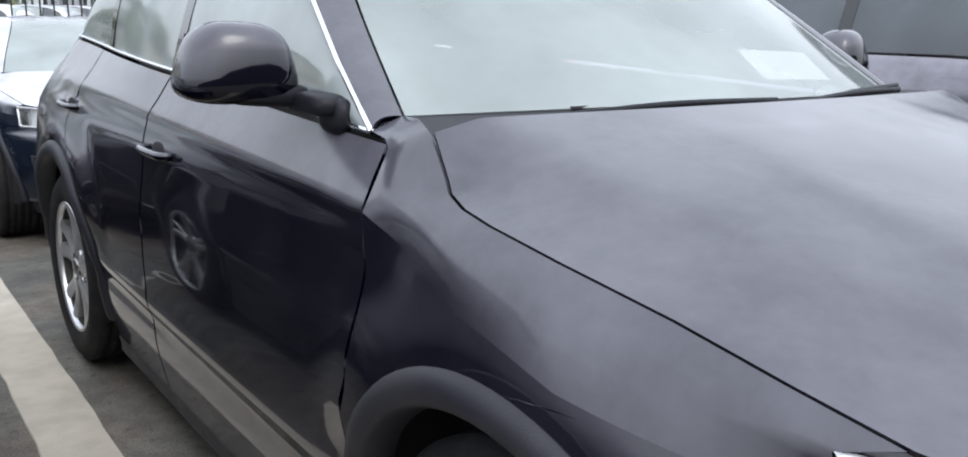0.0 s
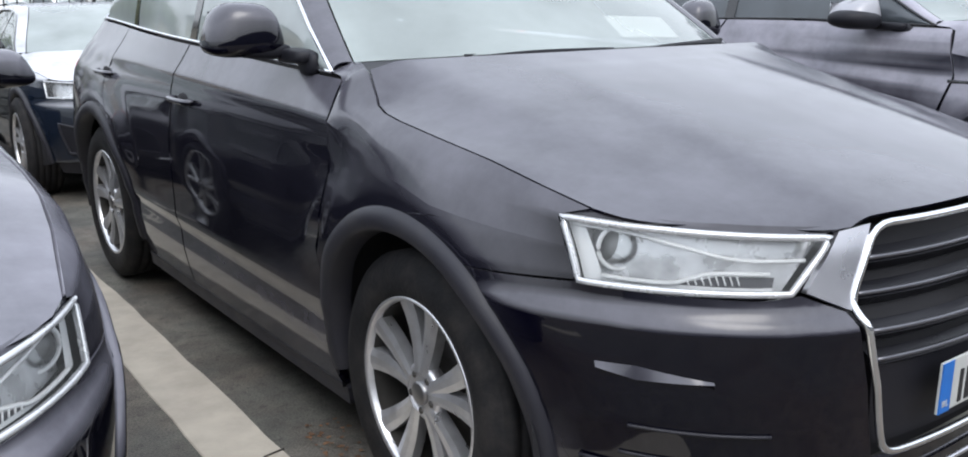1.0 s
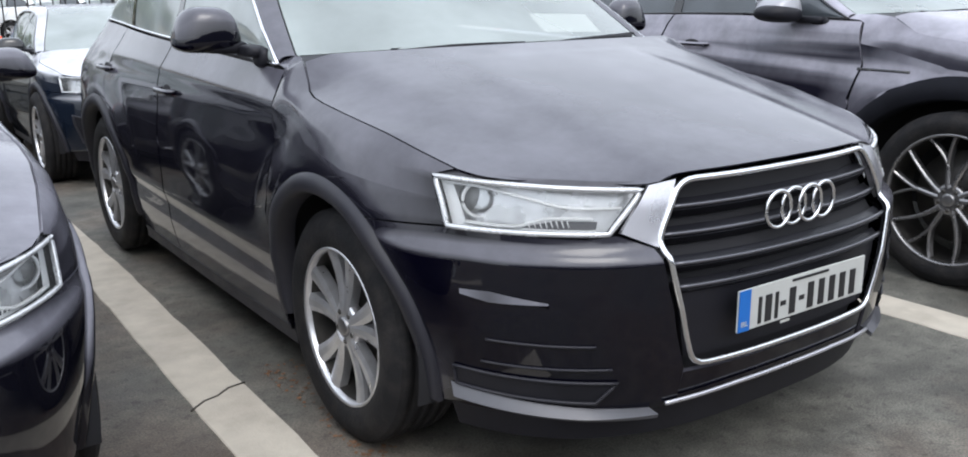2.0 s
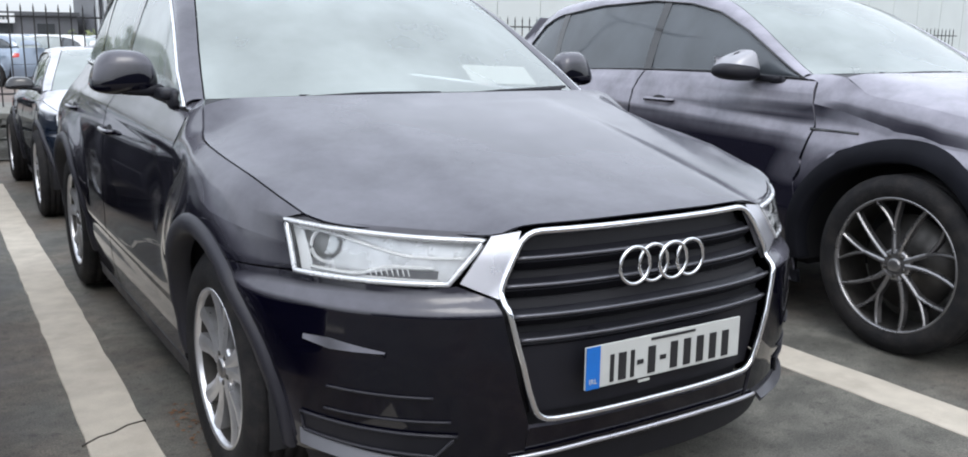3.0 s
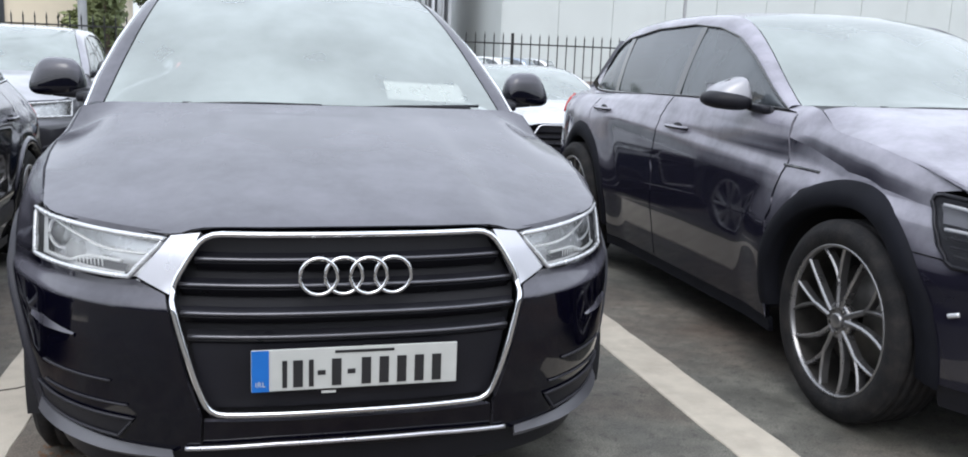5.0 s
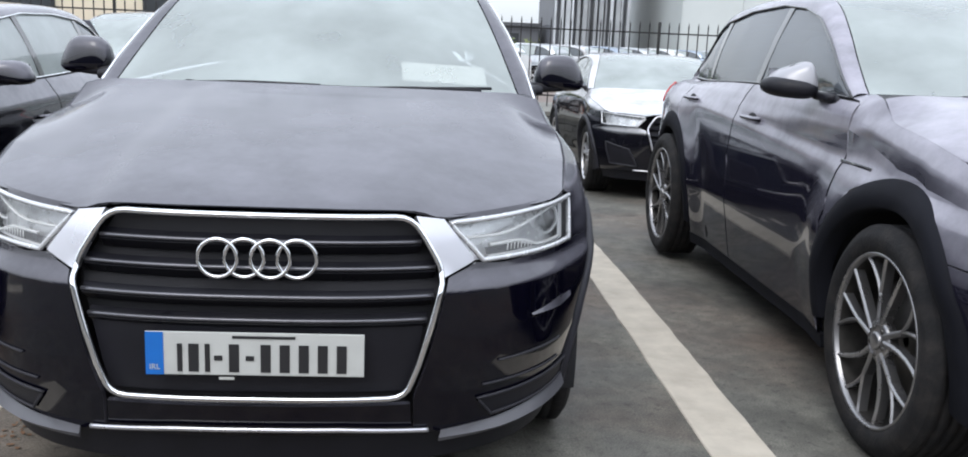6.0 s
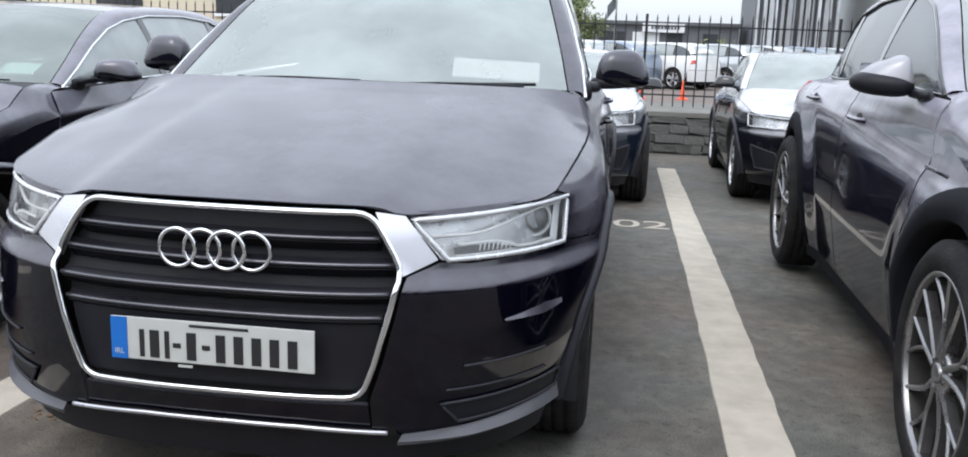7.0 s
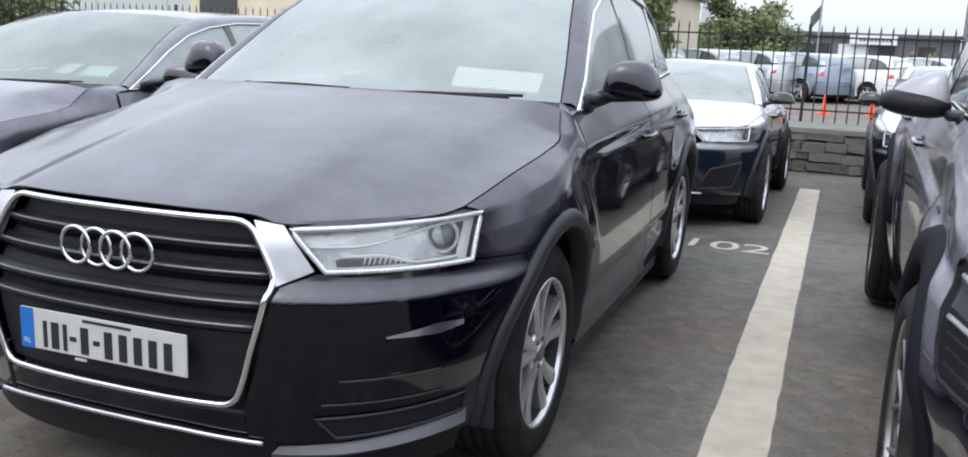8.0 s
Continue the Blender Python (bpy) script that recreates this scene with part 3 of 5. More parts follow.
def car(name, label, category, where, body_paint, ynodes, znodes, sx, wheel_r, rim_r, style, alloy, look_kind, group="parked cars", flare=0.012, wheel_x=.778, droop=0.0):
    """A parked car facing -y. ynodes: front, front axle, screen base, rear axle, rear; znodes: ground, hub, bonnet front, belt, roof."""
    root = tagged(new(name), label, category, group)
    root.empty_display_size = 0.3
    SHAPE["flare"], SHAPE["broad"] = flare, look_kind == "suv"
    Y0, Z0 = [0, .925, 1.40, 3.49, 3.98, LENGTH], [0, .345, .86, 1.06, 1.608]

    def warp(v):
        v = np.array(v, float).reshape(-1, 3)
        y = np.interp(v[:, 1], Y0, ynodes) + np.minimum(v[:, 1], 0)
        # droop: a roof and belt line that fall away to the rear
        fall = droop * np.clip((v[:, 2] - 1.0) / .12, 0, 1) * (.18 + .82 * np.clip((y - 2.2) / 1.9, 0, 1))
        return np.stack([v[:, 0] * sx, y, np.interp(v[:, 2], Z0, znodes) - fall], 1)

    def add(pname, vfs, material, parent=root, plabel="", smooth=True):
        v, f = vfs[0], vfs[1]
        sh = vfs[2] if len(vfs) > 2 else ()
        return link_mesh(pname, warp(v), f, material, parent, plabel, sh, smooth)

    def both_sides(pname, vfs, material, plabel=""):
        a = add(pname, vfs, material, root, plabel)
        b = add(pname, mirrored((vfs[0], vfs[1], vfs[2] if len(vfs) > 2 else ())), material, root, plabel)
        return a, b

    def strip_on(points, radius, proud, n=8, flat=1.0, smooth=False, count=60, closed=False):
        p = sample(points, count, smooth)
        if closed:
            p = p[:-1]
        c = np.array([skin(s, z) for s, z in p])
        c = c + (c - np.array((0, 1.6, .55))) / np.linalg.norm(c - np.array((0, 1.6, .55)), axis=1)[:, None] * proud
        return tube(c, radius, n, closed, flat)

    rich = look_kind == "main"
    near = look_kind in ("main", "suv", "low")
    N = 2 if rich else 1

    # bonnet
    boxy = look_kind == "suv"
    shut = SHUT.copy()
    if boxy:
        shut[:, 0] *= 1 + .10 * np.clip((1.0 - shut[:, 1]) / .55, 0, 1)
    side_r = sample(shut, 22 * N)
    front_half = [skin(*at_x(0.0, .866)), skin(*at_x(.2, .865)), skin(*at_x(.37, .861)), skin(*at_x(.465, .843)), skin(*at_y(.34, .858)), shut[0]]
    rear_half = [np.array((0, 1.165, 1.088)), np.array((.3, 1.178, 1.087)), np.array((.6, 1.212, 1.084)), shut[-1]]
    fr, rr = sample(front_half, 16 * N, True), sample(rear_half, 16 * N, True)
    flipx = np.array((-1, 1, 1))
    bottom = np.concatenate([(fr * flipx)[::-1], fr[1:]])
    top = np.concatenate([(rr * flipx)[::-1], rr[1:]])
    even = side_r.copy()
    for k in (0, 2):
        even[:, k] = np.polyval(np.polyfit(side_r[:, 1], side_r[:, k], 2), side_r[:, 1])
    way = np.linspace(0, 1, len(even))[:, None]
    even += (side_r[0] - even[0]) * (1 - way) ** 2 + (side_r[-1] - even[-1]) * way ** 2
    bend = side_r - even
    bottom[0], bottom[-1], top[0], top[-1] = even[0] * flipx, even[0], even[-1] * flipx, even[-1]
    g = coons(bottom, top, even * flipx, even)
    nv, nu = g.shape[:2]
    for j in range(nu):
        u = 2 * j / (nu - 1) - 1
        e = min(1.0, max(0.0, (abs(u) - .78) / .22))
        g[:, j] += bend * (flipx if u < 0 else 1) * e * e * (3 - 2 * e)
    for i in range(nv):
        v = i / (nv - 1)
        for j in range(nu):
            u = abs(2 * j / (nu - 1) - 1)
            rise = math.sin(math.pi * min(1, v) ** 0.75)
            g[i, j, 2] += .030 * rise * (1 - u ** 4)
            uc = .50 + .40 * v
            out = max(0.0, (u - uc) / (1 - uc))
            ease = min(1.0, v / .7)
            g[i, j, 2] += .019 * (1 - out) * ease * ease * (3 - 2 * ease)
    add("bonnet", sheet(g, .006), body_paint, plabel="bonnet with a dusty film and painted sky sheen")

    # wings
    crease = [at_y(.535, .806) if boxy else at_y(.476, .800), at_y(.60, .812), at_y(.80, .832), at_y(1.02, .872), at_y(1.20, .922), at_y(1.325, .947)]
    seam, seam_deg = (at_y(.44, .668), 132.6) if boxy else (at_y(.449, .7405), 119.4)
    g = patch([seam] + arch_arc(0, seam_deg, -16, 18) + [at_y(1.335, .21)], crease, [seam, crease[0]], [at_y(1.335, .21), at_y(1.345, .60), at_y(1.325, .947)], 40, 14)
    both_sides("front_wing", sheet(g, .012), body_paint)
    rise = [np.array(skin(*at_y(1.325, .947))), skin(*at_y(1.327, 1.0)), skin(*at_y(1.337, 1.044)), skin(*at_y(1.36, 1.058)), DLO[0]]
    low = np.concatenate([np.array([skin(s, z) for s, z in sample(crease, 26)]), sample(rise, 10)[1:]])
    gap = .001 if boxy else .007
    edge_in = [shut[0] + (gap, .004, 0)] + [p + np.array((gap, 0, 0)) for p in shut[1:8]]
    high = np.concatenate([sample(edge_in, 26), sample([edge_in[-1], shut[-1] + (.006, .004, 0), (.775, 1.32, 1.093), ROOF_EDGE[0]], 10)[1:]])
    g = coons(low, high, sample([low[0], skin(*at_y(.545, .855)), high[0]] if boxy else [low[0], skin(*at_y(.499, .857)), high[0]], 8), sample([low[-1], high[-1]], 8))
    m = g.shape[0] - 1
    for i in range(m + 1):
        g[i, :, 2] += .007 * math.sin(math.pi * i / m) * np.sin(np.linspace(0.1, math.pi, g.shape[1]))
        g[i, :, 0] += .005 * math.sin(math.pi * i / m) * np.sin(np.linspace(0.1, math.pi, g.shape[1]))
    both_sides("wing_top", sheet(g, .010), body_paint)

    # bumper
    low_edge = .285
    g = patch([at_x(.385, low_edge), at_x(.60, low_edge), at_y(.512, .27)], [at_x(.462, .697)] + ([at_x(.60, .668), at_y(.44, .662)] if boxy else [at_x(.535, .729), at_x(.60, .722), at_y(.445, .735)]) + [arch_pt(0, seam_deg + .8)],
              [at_x(.385, low_edge), at_x(.382, .385), at_x(.462, .697)], [at_y(.512, .27)] + arch_arc(0, 182, seam_deg + .8, 8), 30 * N, 18 * N)
    both_sides("front_bumper", sheet(g, .014), body_paint)
    g = patch([at_x(-.38, low_edge), at_x(.38, low_edge)], [at_x(-.376, .372), at_x(.376, .372)], [at_x(-.38, low_edge), at_x(-.376, .372)], [at_x(.38, low_edge), at_x(.376, .372)], 20, 6)
    add("bumper_centre", sheet(g, .014, proud=-.006), body_paint)
    g = patch([at_y(-0 + .47, .19), at_x(.4, .19), at_x(-.4, .19), (-at_y(.47, .19)[0], .19)], [at_y(.47, .272), at_x(.4, .280), at_x(-.4, .280), (-at_y(.47, .272)[0], .272)],
              [at_y(.47, .19), at_y(.47, .272)], [(-at_y(.47, .19)[0], .19), (-at_y(.47, .272)[0], .272)], 40, 5)
    add("front_lip", sheet(g, .02, proud=-.016), BLACK_PLASTIC, plabel="dark plastic lower lip")
    if look_kind == "back":
        add("lip_trim", strip_on([at_x(-.55, .292), at_x(-.2, .288), at_x(.2, .288), at_x(.55, .292)], .0075, .006, 8, .8), ALU, plabel="thin silver trim under the grille")
        for sgn in (1, -1):
            fog = [at_x(.52, .33), at_y(.30, .345), at_y(.33, .56), at_x(.60, .50)]
            g = patch([fog[0], fog[1]], [fog[3], fog[2]], [fog[0], fog[3]], [fog[1], fog[2]], 12, 8)
            s = sheet(g, .02, proud=.003)
            intake = add("air_intake", s if sgn > 0 else mirrored(s), BLACK_PLASTIC, plabel="black corner intake with a pale rim")
            s = (*strip_on(fog + [fog[0]], .008, .006, 6, 1, count=50, closed=True), ())
            add("intake_rim", s if sgn > 0 else mirrored(s), SATIN, intake)
    if rich:
        add("lip_trim", strip_on([at_x(-.42, .300), at_x(-.2, .312), at_x(.2, .312), at_x(.42, .300)], .0062, .008, 8, .8), ALU, plabel="thin silver trim under the grille")
        for sgn in (1, -1):
            g = patch([at_x(.435, .276), at_x(.60, .279), at_y(.440, .303)], [at_x(.455, .286), at_x(.60, .300), at_y(.440, .334)], [at_x(.435, .276), at_x(.455, .286)], [at_y(.440, .303), at_y(.440, .334)], 20, 4)
            for i in range(5):
                g[i] += np.array((.5, -.85, 0)) * .028 * (1 - i / 4)
            s = sheet(g, .012, proud=.004)
            add("lip_blade", s if sgn > 0 else mirrored(s), BLADE, plabel="satin grey blade along the lower bumper")
            g = patch([at_x(.585, .318), at_y(.425, .338)], [at_x(.545, .372), at_y(.425, .388)], [at_x(.585, .318), at_x(.545, .372)], [at_y(.425, .338), at_y(.425, .388)], 16, 5)
            s = sheet(g, .02, proud=.003)
            intake = add("air_intake", s if sgn > 0 else mirrored(s), BLACK_PLASTIC, plabel="black corner intake with a grey rim")
            loop = [at_x(.585, .318), at_y(.425, .338), at_y(.425, .388), at_x(.545, .372), at_x(.585, .318)]
            s = strip_on(loop, .0042, .006, 6, 1, count=50, closed=True)
            s = (s[0], s[1], ())
            add("intake_rim", s if sgn > 0 else mirrored(s), SATIN, intake)
            g = patch([at_x(.69, .574), at_y(.32, .572), at_y(.388, .584)], [at_x(.69, .577), at_y(.32, .597), at_y(.388, .595)], [at_x(.69, .574), at_x(.69, .577)], [at_y(.388, .584), at_y(.388, .595)], 20, 4)
            for i in range(5):
                g[i] += np.array((.45, -.9, 0)) * .006 * (1 - i / 4)
            s = sheet(g, .012, proud=.001)
            add("bumper_crease", s if sgn > 0 else mirrored(s), body_paint)
            for zz, xa, yb, rad in ((.470, .60, .36, .0033), (.408, .56, .38, .0033)):
                s = strip_on([at_x(xa, zz), at_y(yb - .03, zz + .006)], rad, .003, 6, 1, count=20)
                s = (s[0], s[1], ())
                add("bumper_strake", s if sgn > 0 else mirrored(s), SATIN, plabel="narrow raised strake")

    # grille
    gx = [(.370, .846), (.452, .708), (.364, .396)]
    if look_kind != "plain":
        g = patch([at_x(-.366, .350), at_x(.366, .350)], [at_x(-.372, .846), at_x(.372, .846)],
                  [at_x(-.366, .350), at_x(-.456, .712), at_x(-.372, .846)], [at_x(.366, .350), at_x(.456, .712), at_x(.372, .846)], 20, 12)
        grille = add("grille", sheet(g, 0, proud=-.045), DARK_VOID, plabel="black radiator grille with grey slats")
        ring = [at_x(x, z) for x, z in rounded(gx + [(-x, z) for x, z in gx[::-1]], .045)]
        ring.append(ring[0])
        add("grille_surround", strip_on(ring, .0082, .002, 10, 1.0, count=180, closed=True), CHROME if near else ALU, grille, "chrome grille surround")
        # lower panel that carries the number plate
        g = patch([at_x(-.372, .405), at_x(.372, .405)], [at_x(-.408, .592), at_x(.408, .592)], [at_x(-.372, .405), at_x(-.408, .592)], [at_x(.372, .405), at_x(.408, .592)], 16, 8)
        add("plate_carrier", sheet(g, .02, proud=-.022), BLACK_PLASTIC, grille)
        for zz in (.605, .664, .727, .790):
            xw = float(np.interp(zz, [.388, .712, .846], [.366, .452, .372])) - .012
            g = patch([at_x(-xw, zz - .006), at_x(xw, zz - .006)], [at_x(-xw, zz + .017), at_x(xw, zz + .017)], [at_x(-xw, zz - .006), at_x(-xw, zz + .017)], [at_x(xw, zz - .006), at_x(xw, zz + .017)], 20, 4)
            for i in range(5):
                g[i, :, 1] += .026 * (i / 4) ** 1.2
            slat = add("slat", sheet(g, .03, proud=-.012), SLAT, grille)
            if near:
                add("slat_edge", strip_on([at_x(-xw, zz - .004), at_x(xw, zz - .004)], .0052, -.010, 6, 1, count=24), SLAT_EDGE, grille)
        if near:
            for sgn in (1, -1):
                g = patch([at_x(.450, .698), at_x(.528, .735)], [at_x(.376, .848), at_x(.446, .839)], [at_x(.450, .698), at_x(.376, .848)], [at_x(.528, .735), at_x(.446, .839)], 6, 8)
                s = sheet(g, .02, proud=.003)
                add("grille_wing", s if sgn > 0 else mirrored(s), ALU, grille, "satin aluminium corner of the grille")
            for k in range(4):
                cx = (k - 1.5) * .0625
                path = []
                for i in range(36):
                    a = 2 * math.pi * i / 36
                    px, pz = cx + .0465 * math.cos(a), .750 + .0465 * math.sin(a)
                    p = skin(*at_x(px, .750))
                    path.append((px, p[1] - .020 + (.004 if k % 2 else 0), pz))
                add("emblem_ring", tube(path, .0052, 8, True), CHROME, grille, "chrome emblem ring")
            bmk = bmesh.new()
            pz = .520
            py = .010
            plate = part("number_plate", box_bm(bmk, 0, py, pz, .52, .006, .108, .0025), PLATE_WHITE, grille, "white number plate with blue band")
            blue = part("blue_band", box_bm(bmesh.new(), -.238, py - .0035, pz, .042, .003, .106), PLATE_BLUE, plate)
            x0 = -.185
            for wdt in (.012, .034, .012, .020, .036, .020, .036, .036, .036, .036, .036):
                hgt = .012 if wdt == .020 else .070
                part("plate_bar", box_bm(bmesh.new(), x0 + wdt / 2, py - .0038, pz - .010, min(wdt, .024), .0025, hgt), PLATE_INK, plate)
                x0 += wdt + .0095
            part("plate_bar", box_bm(bmesh.new(), .02, py - .0038, pz + .043, .15, .0022, .0065), PLATE_INK, plate)
            part("maker_bar", box_bm(bmesh.new(), -.07, py + .001, pz - .063, .036, .003, .006), PLATE_WHITE, plate)
            tx = bpy.data.curves.new("country_code", "FONT")
            tx.body, tx.size, tx.align_x, tx.extrude = "IRL", .019, "CENTER", .0004
            tob = new("country_code", tx)
            tx.materials.append(PLATE_WHITE)
            tob.parent = plate
            tob.matrix_basis = pose(-.238, py - .0055, pz - .040, 90, 0, 0)
            dz = float(np.interp(pz, Z0, znodes)) - pz
            plate.location = (0, 0, dz)

    # headlamps
    for sgn in (1, -1):
        def sided(s):
            s = (s[0], s[1], s[2] if len(s) > 2 else ())
            return s if sgn > 0 else mirrored(s)
        if boxy:
            # a deep dark lamp laid into the squared corner, its rear edge slanting forward to the foot
            rear = [at_y(.405, .652), at_y(.43, .664), at_y(.475, .722), at_y(.530, .795), at_y(.553, .826), at_y(.548, .844), at_y(.52, .850)]
            foot, brow = [at_x(.60, .690), at_x(.72, .662), rear[0]], [at_x(.50, .812), at_x(.72, .836), rear[-1]]
            g = patch(foot, brow, [foot[0], brow[0]], rear, 26, 14)
            lamp = add("headlamp", sided(sheet(g, .03, proud=.005)), BLACK_PLASTIC, plabel="large dark headlamp with white light bars")
            outline = foot + rear[1:] + brow[-2::-1] + [foot[0]]
            add("lamp_bezel", sided(strip_on(outline, .008, .005, 6, 1, count=110, closed=True)), BLACK_PLASTIC, lamp)
            add("lamp_rim", sided(strip_on(rear, .0024, .015, 6, 1, count=30)), SATIN, lamp, "thin pale edge of the lamp")
            g2 = patch([at_y(.26, .765), at_y(.475, .768)], [at_y(.26, .806), at_y(.512, .822)], [at_y(.26, .765), at_y(.26, .806)], [at_y(.475, .768), at_y(.512, .822)], 12, 5)
            add("reflector", sided(sheet(g2, .0, proud=.006)), LAMP_DARK, lamp, "grey reflector bowl")
            add("light_guide", sided(strip_on([at_x(.60, .800), at_y(.25, .812), at_y(.505, .822)], .0062, .007, 6, 1, count=26)), LAMP_WHITE, lamp, "white daytime light guide")
            add("light_guide", sided(strip_on([at_y(.385, .816), at_y(.35, .788), at_y(.335, .762)], .0055, .007, 6, 1, count=16)), LAMP_WHITE, lamp, "white daytime light guide")
            for q in range(4):
                zz = .757 - .024 * q
                add("led_bar", sided(strip_on([at_x(.62, zz), at_y(.20, zz), at_y(.462 - .018 * q, zz - .002)], .0046 if q else .006, .005, 6, 1, count=24)), LAMP_WHITE if q == 0 else SATIN, lamp, "narrow light bar" if q else "white light bar")
            inner = [at_y(.400, .672), at_y(.462, .735), at_y(.520, .812), at_y(.510, .838)]
            g2 = patch([at_x(.62, .700), inner[0]], [at_x(.53, .808), inner[-1]], [at_x(.62, .700), at_x(.53, .808)], inner, 16, 8)
            lens = add("lamp_lens", sided(sheet(g2, .0, proud=.015)), GLASS_LAMP_DARK, lamp)
            lens.visible_shadow = False
            s = strip_on([at_y(.375, .512), at_y(.410, .500)], .008, .004, 8, 1, count=10)
            add("fog_trim", sided(s), LAMP_SILVER, plabel="small bright trim in the bumper corner")
            continue
        iq = [at_x(.552, .733), at_y(.440, .739), at_y(.492, .855), at_x(.462, .829)]
        g = patch([iq[0], iq[1]], [iq[3], iq[2]], [iq[0], iq[3]], [iq[1], iq[2]], 22, 8)
        lamp = add("headlamp", sided(sheet(g, .0, proud=-.050)), LAMP_SILVER, plabel="clear headlamp with silver reflector")
        g2 = patch([at_x(.462, .826), at_y(.488, .852)], [at_x(.462, .850), at_y(.34, .866), at_y(.468, .874)], [at_x(.462, .826), at_x(.462, .850)], [at_y(.488, .852), at_y(.468, .874)], 16, 4)
        add("lamp_filler", sided(sheet(g2, .0, proud=-.009)), body_paint)
        wall = strip_on(iq + [iq[0]], .0072, -.0025, 8, 1, count=80, closed=True)
        add("lamp_bezel", sided(wall), LAMP_RIM, lamp)
        add("lamp_gasket", sided(strip_on(iq + [iq[0]], .0055, -.001, 6, 1, count=80, closed=True)), GLOSS_BLACK, lamp)
        lens = add("lamp_lens", sided(sheet(g, .0, proud=.001)), GLASS_LAMP, lamp)
        lens.visible_shadow = False
        if near:
            c = skin(*at_y(.375, .798)) + np.array((-.035, .045, 0))
            add("projector", sided(rounded_block(c[0], c[1], c[2], .036, .036, .036, 1.0)), GLASS_LAMP, lamp, "round projector lens")
            d = np.array((.55, -.83, 0))
            tvec = np.array((.83, .55, 0))
            ringp = [c + d * .012 + .043 * (tvec * math.cos(a) + np.array((0, 0, 1)) * math.sin(a)) for a in np.linspace(0, 2 * math.pi, 30, endpoint=False)]
            add("projector_ring", sided(tube(ringp, .005, 6, True)), LAMP_WHITE, lamp)
            add("projector_cup", sided(rounded_block(c[0] - d[0] * .02, c[1] + .03, c[2], .047, .03, .045, .9)), LAMP_DARK, lamp)
            add("light_guide", sided(strip_on([at_x(.575, .767), at_x(.655, .769), at_x(.690, .760), at_x(.722, .749), at_y(.40, .752)], .0048, -.018, 6, 1, True, 40)), LAMP_WHITE, lamp, "white daytime light guide")
            add("light_guide", sided(strip_on([at_x(.51, .790), at_x(.62, .794), at_x(.70, .818), at_y(.38, .838), at_y(.465, .843)], .0042, -.018, 6, 1, True, 40)), LAMP_WHITE, lamp)
            # broad white bands along the foot and the outer end
            g2 = patch([at_x(.575, .7365), at_y(.436, .7415)], [at_x(.575, .743), at_y(.434, .752)], [at_x(.575, .7365), at_x(.575, .743)], [at_y(.436, .7415), at_y(.434, .752)], 20, 2)
            add("light_guide", sided(sheet(g2, .0, proud=-.022)), LAMP_WHITE, lamp)
            g2 = patch([at_y(.403, .744), at_y(.438, .743)], [at_y(.455, .845), at_y(.486, .847)], [at_y(.403, .744), at_y(.455, .845)], [at_y(.438, .743), at_y(.486, .847)], 3, 10)
            add("light_guide", sided(sheet(g2, .0, proud=-.022)), LAMP_WHITE, lamp)
            # dark fluted pocket at the inner foot
            g2 = patch([at_x(.574, .7445), at_x(.720, .746)], [at_x(.568, .763), at_x(.655, .765), at_x(.716, .749)], [at_x(.574, .7445), at_x(.568, .763)], [at_x(.720, .746), at_x(.716, .749)], 14, 3)
            add("lamp_pocket", sided(sheet(g2, .0, proud=-.024)), BLADE, lamp, "dark fluted pocket")
            for q in range(8):
                xx = .618 + q * .010
                p0, p1 = skin(*at_x(xx, .746)), skin(*at_x(xx + .002, .763 - max(0, xx - .655) * .22))
                add("lamp_fin", sided(tube([p0 + np.array((0, .021, 0)), p1 + np.array((0, .021, 0))], .0018, 5)), LAMP_WHITE, lamp)

    # doors, quarters, sills
    zt = lambda y: float(np.interp(y, [1.40, 2.4, 3.2, 3.95], [1.062, 1.095, 1.118, 1.146])) - .012
    side_seg = lambda ya, yb: [at_y(y, zt(y)) for y in np.linspace(ya, yb, 6)]
    door_edge = [at_y(1.341, .21), at_y(1.351, .62), at_y(1.331, .95), at_y(1.348, zt(1.348))]
    split = 2.52 if rich else 2.45
    pillar = lambda d: [at_y(split + d, .21), at_y(split + .02 + d, .7), at_y(split + .01 + d, 1.0), at_y(split - .01 + d, zt(split))]
    rows = 46 if near else 22
    g = patch([at_y(1.341, .21), at_y(split, .21)], side_seg(1.348, split - .01), door_edge, pillar(0), 30, rows)
    fd = both_sides("front_door", sheet(g, .014), body_paint, "dusty front door")
    rear_edge = [at_y(3.050, .21)] + arch_arc(1, 172, 132, 6, .445) + [at_y(3.37, .86), at_y(3.44, zt(3.44))]
    g = patch([at_y(split + .012, .21), at_y(3.050, .21)], side_seg(split + .002, 3.44), pillar(.012), rear_edge, 26, rows)
    rd = both_sides("rear_door", sheet(g, .014), body_paint, "dusty rear door")
    q_edge = arch_arc(1, 131, 131, 1, .44) + [at_y(3.382, .86), at_y(3.452, zt(3.452))]
    g = patch(arch_arc(1, 131, 2, 14, .44) + [at_y(3.98, .31)], side_seg(3.452, 4.04), q_edge, [at_y(3.98, .31), at_y(4.06, .7), at_y(4.04, zt(4.04))], 30, 14)
    both_sides("rear_wing", sheet(g, .012), body_paint)
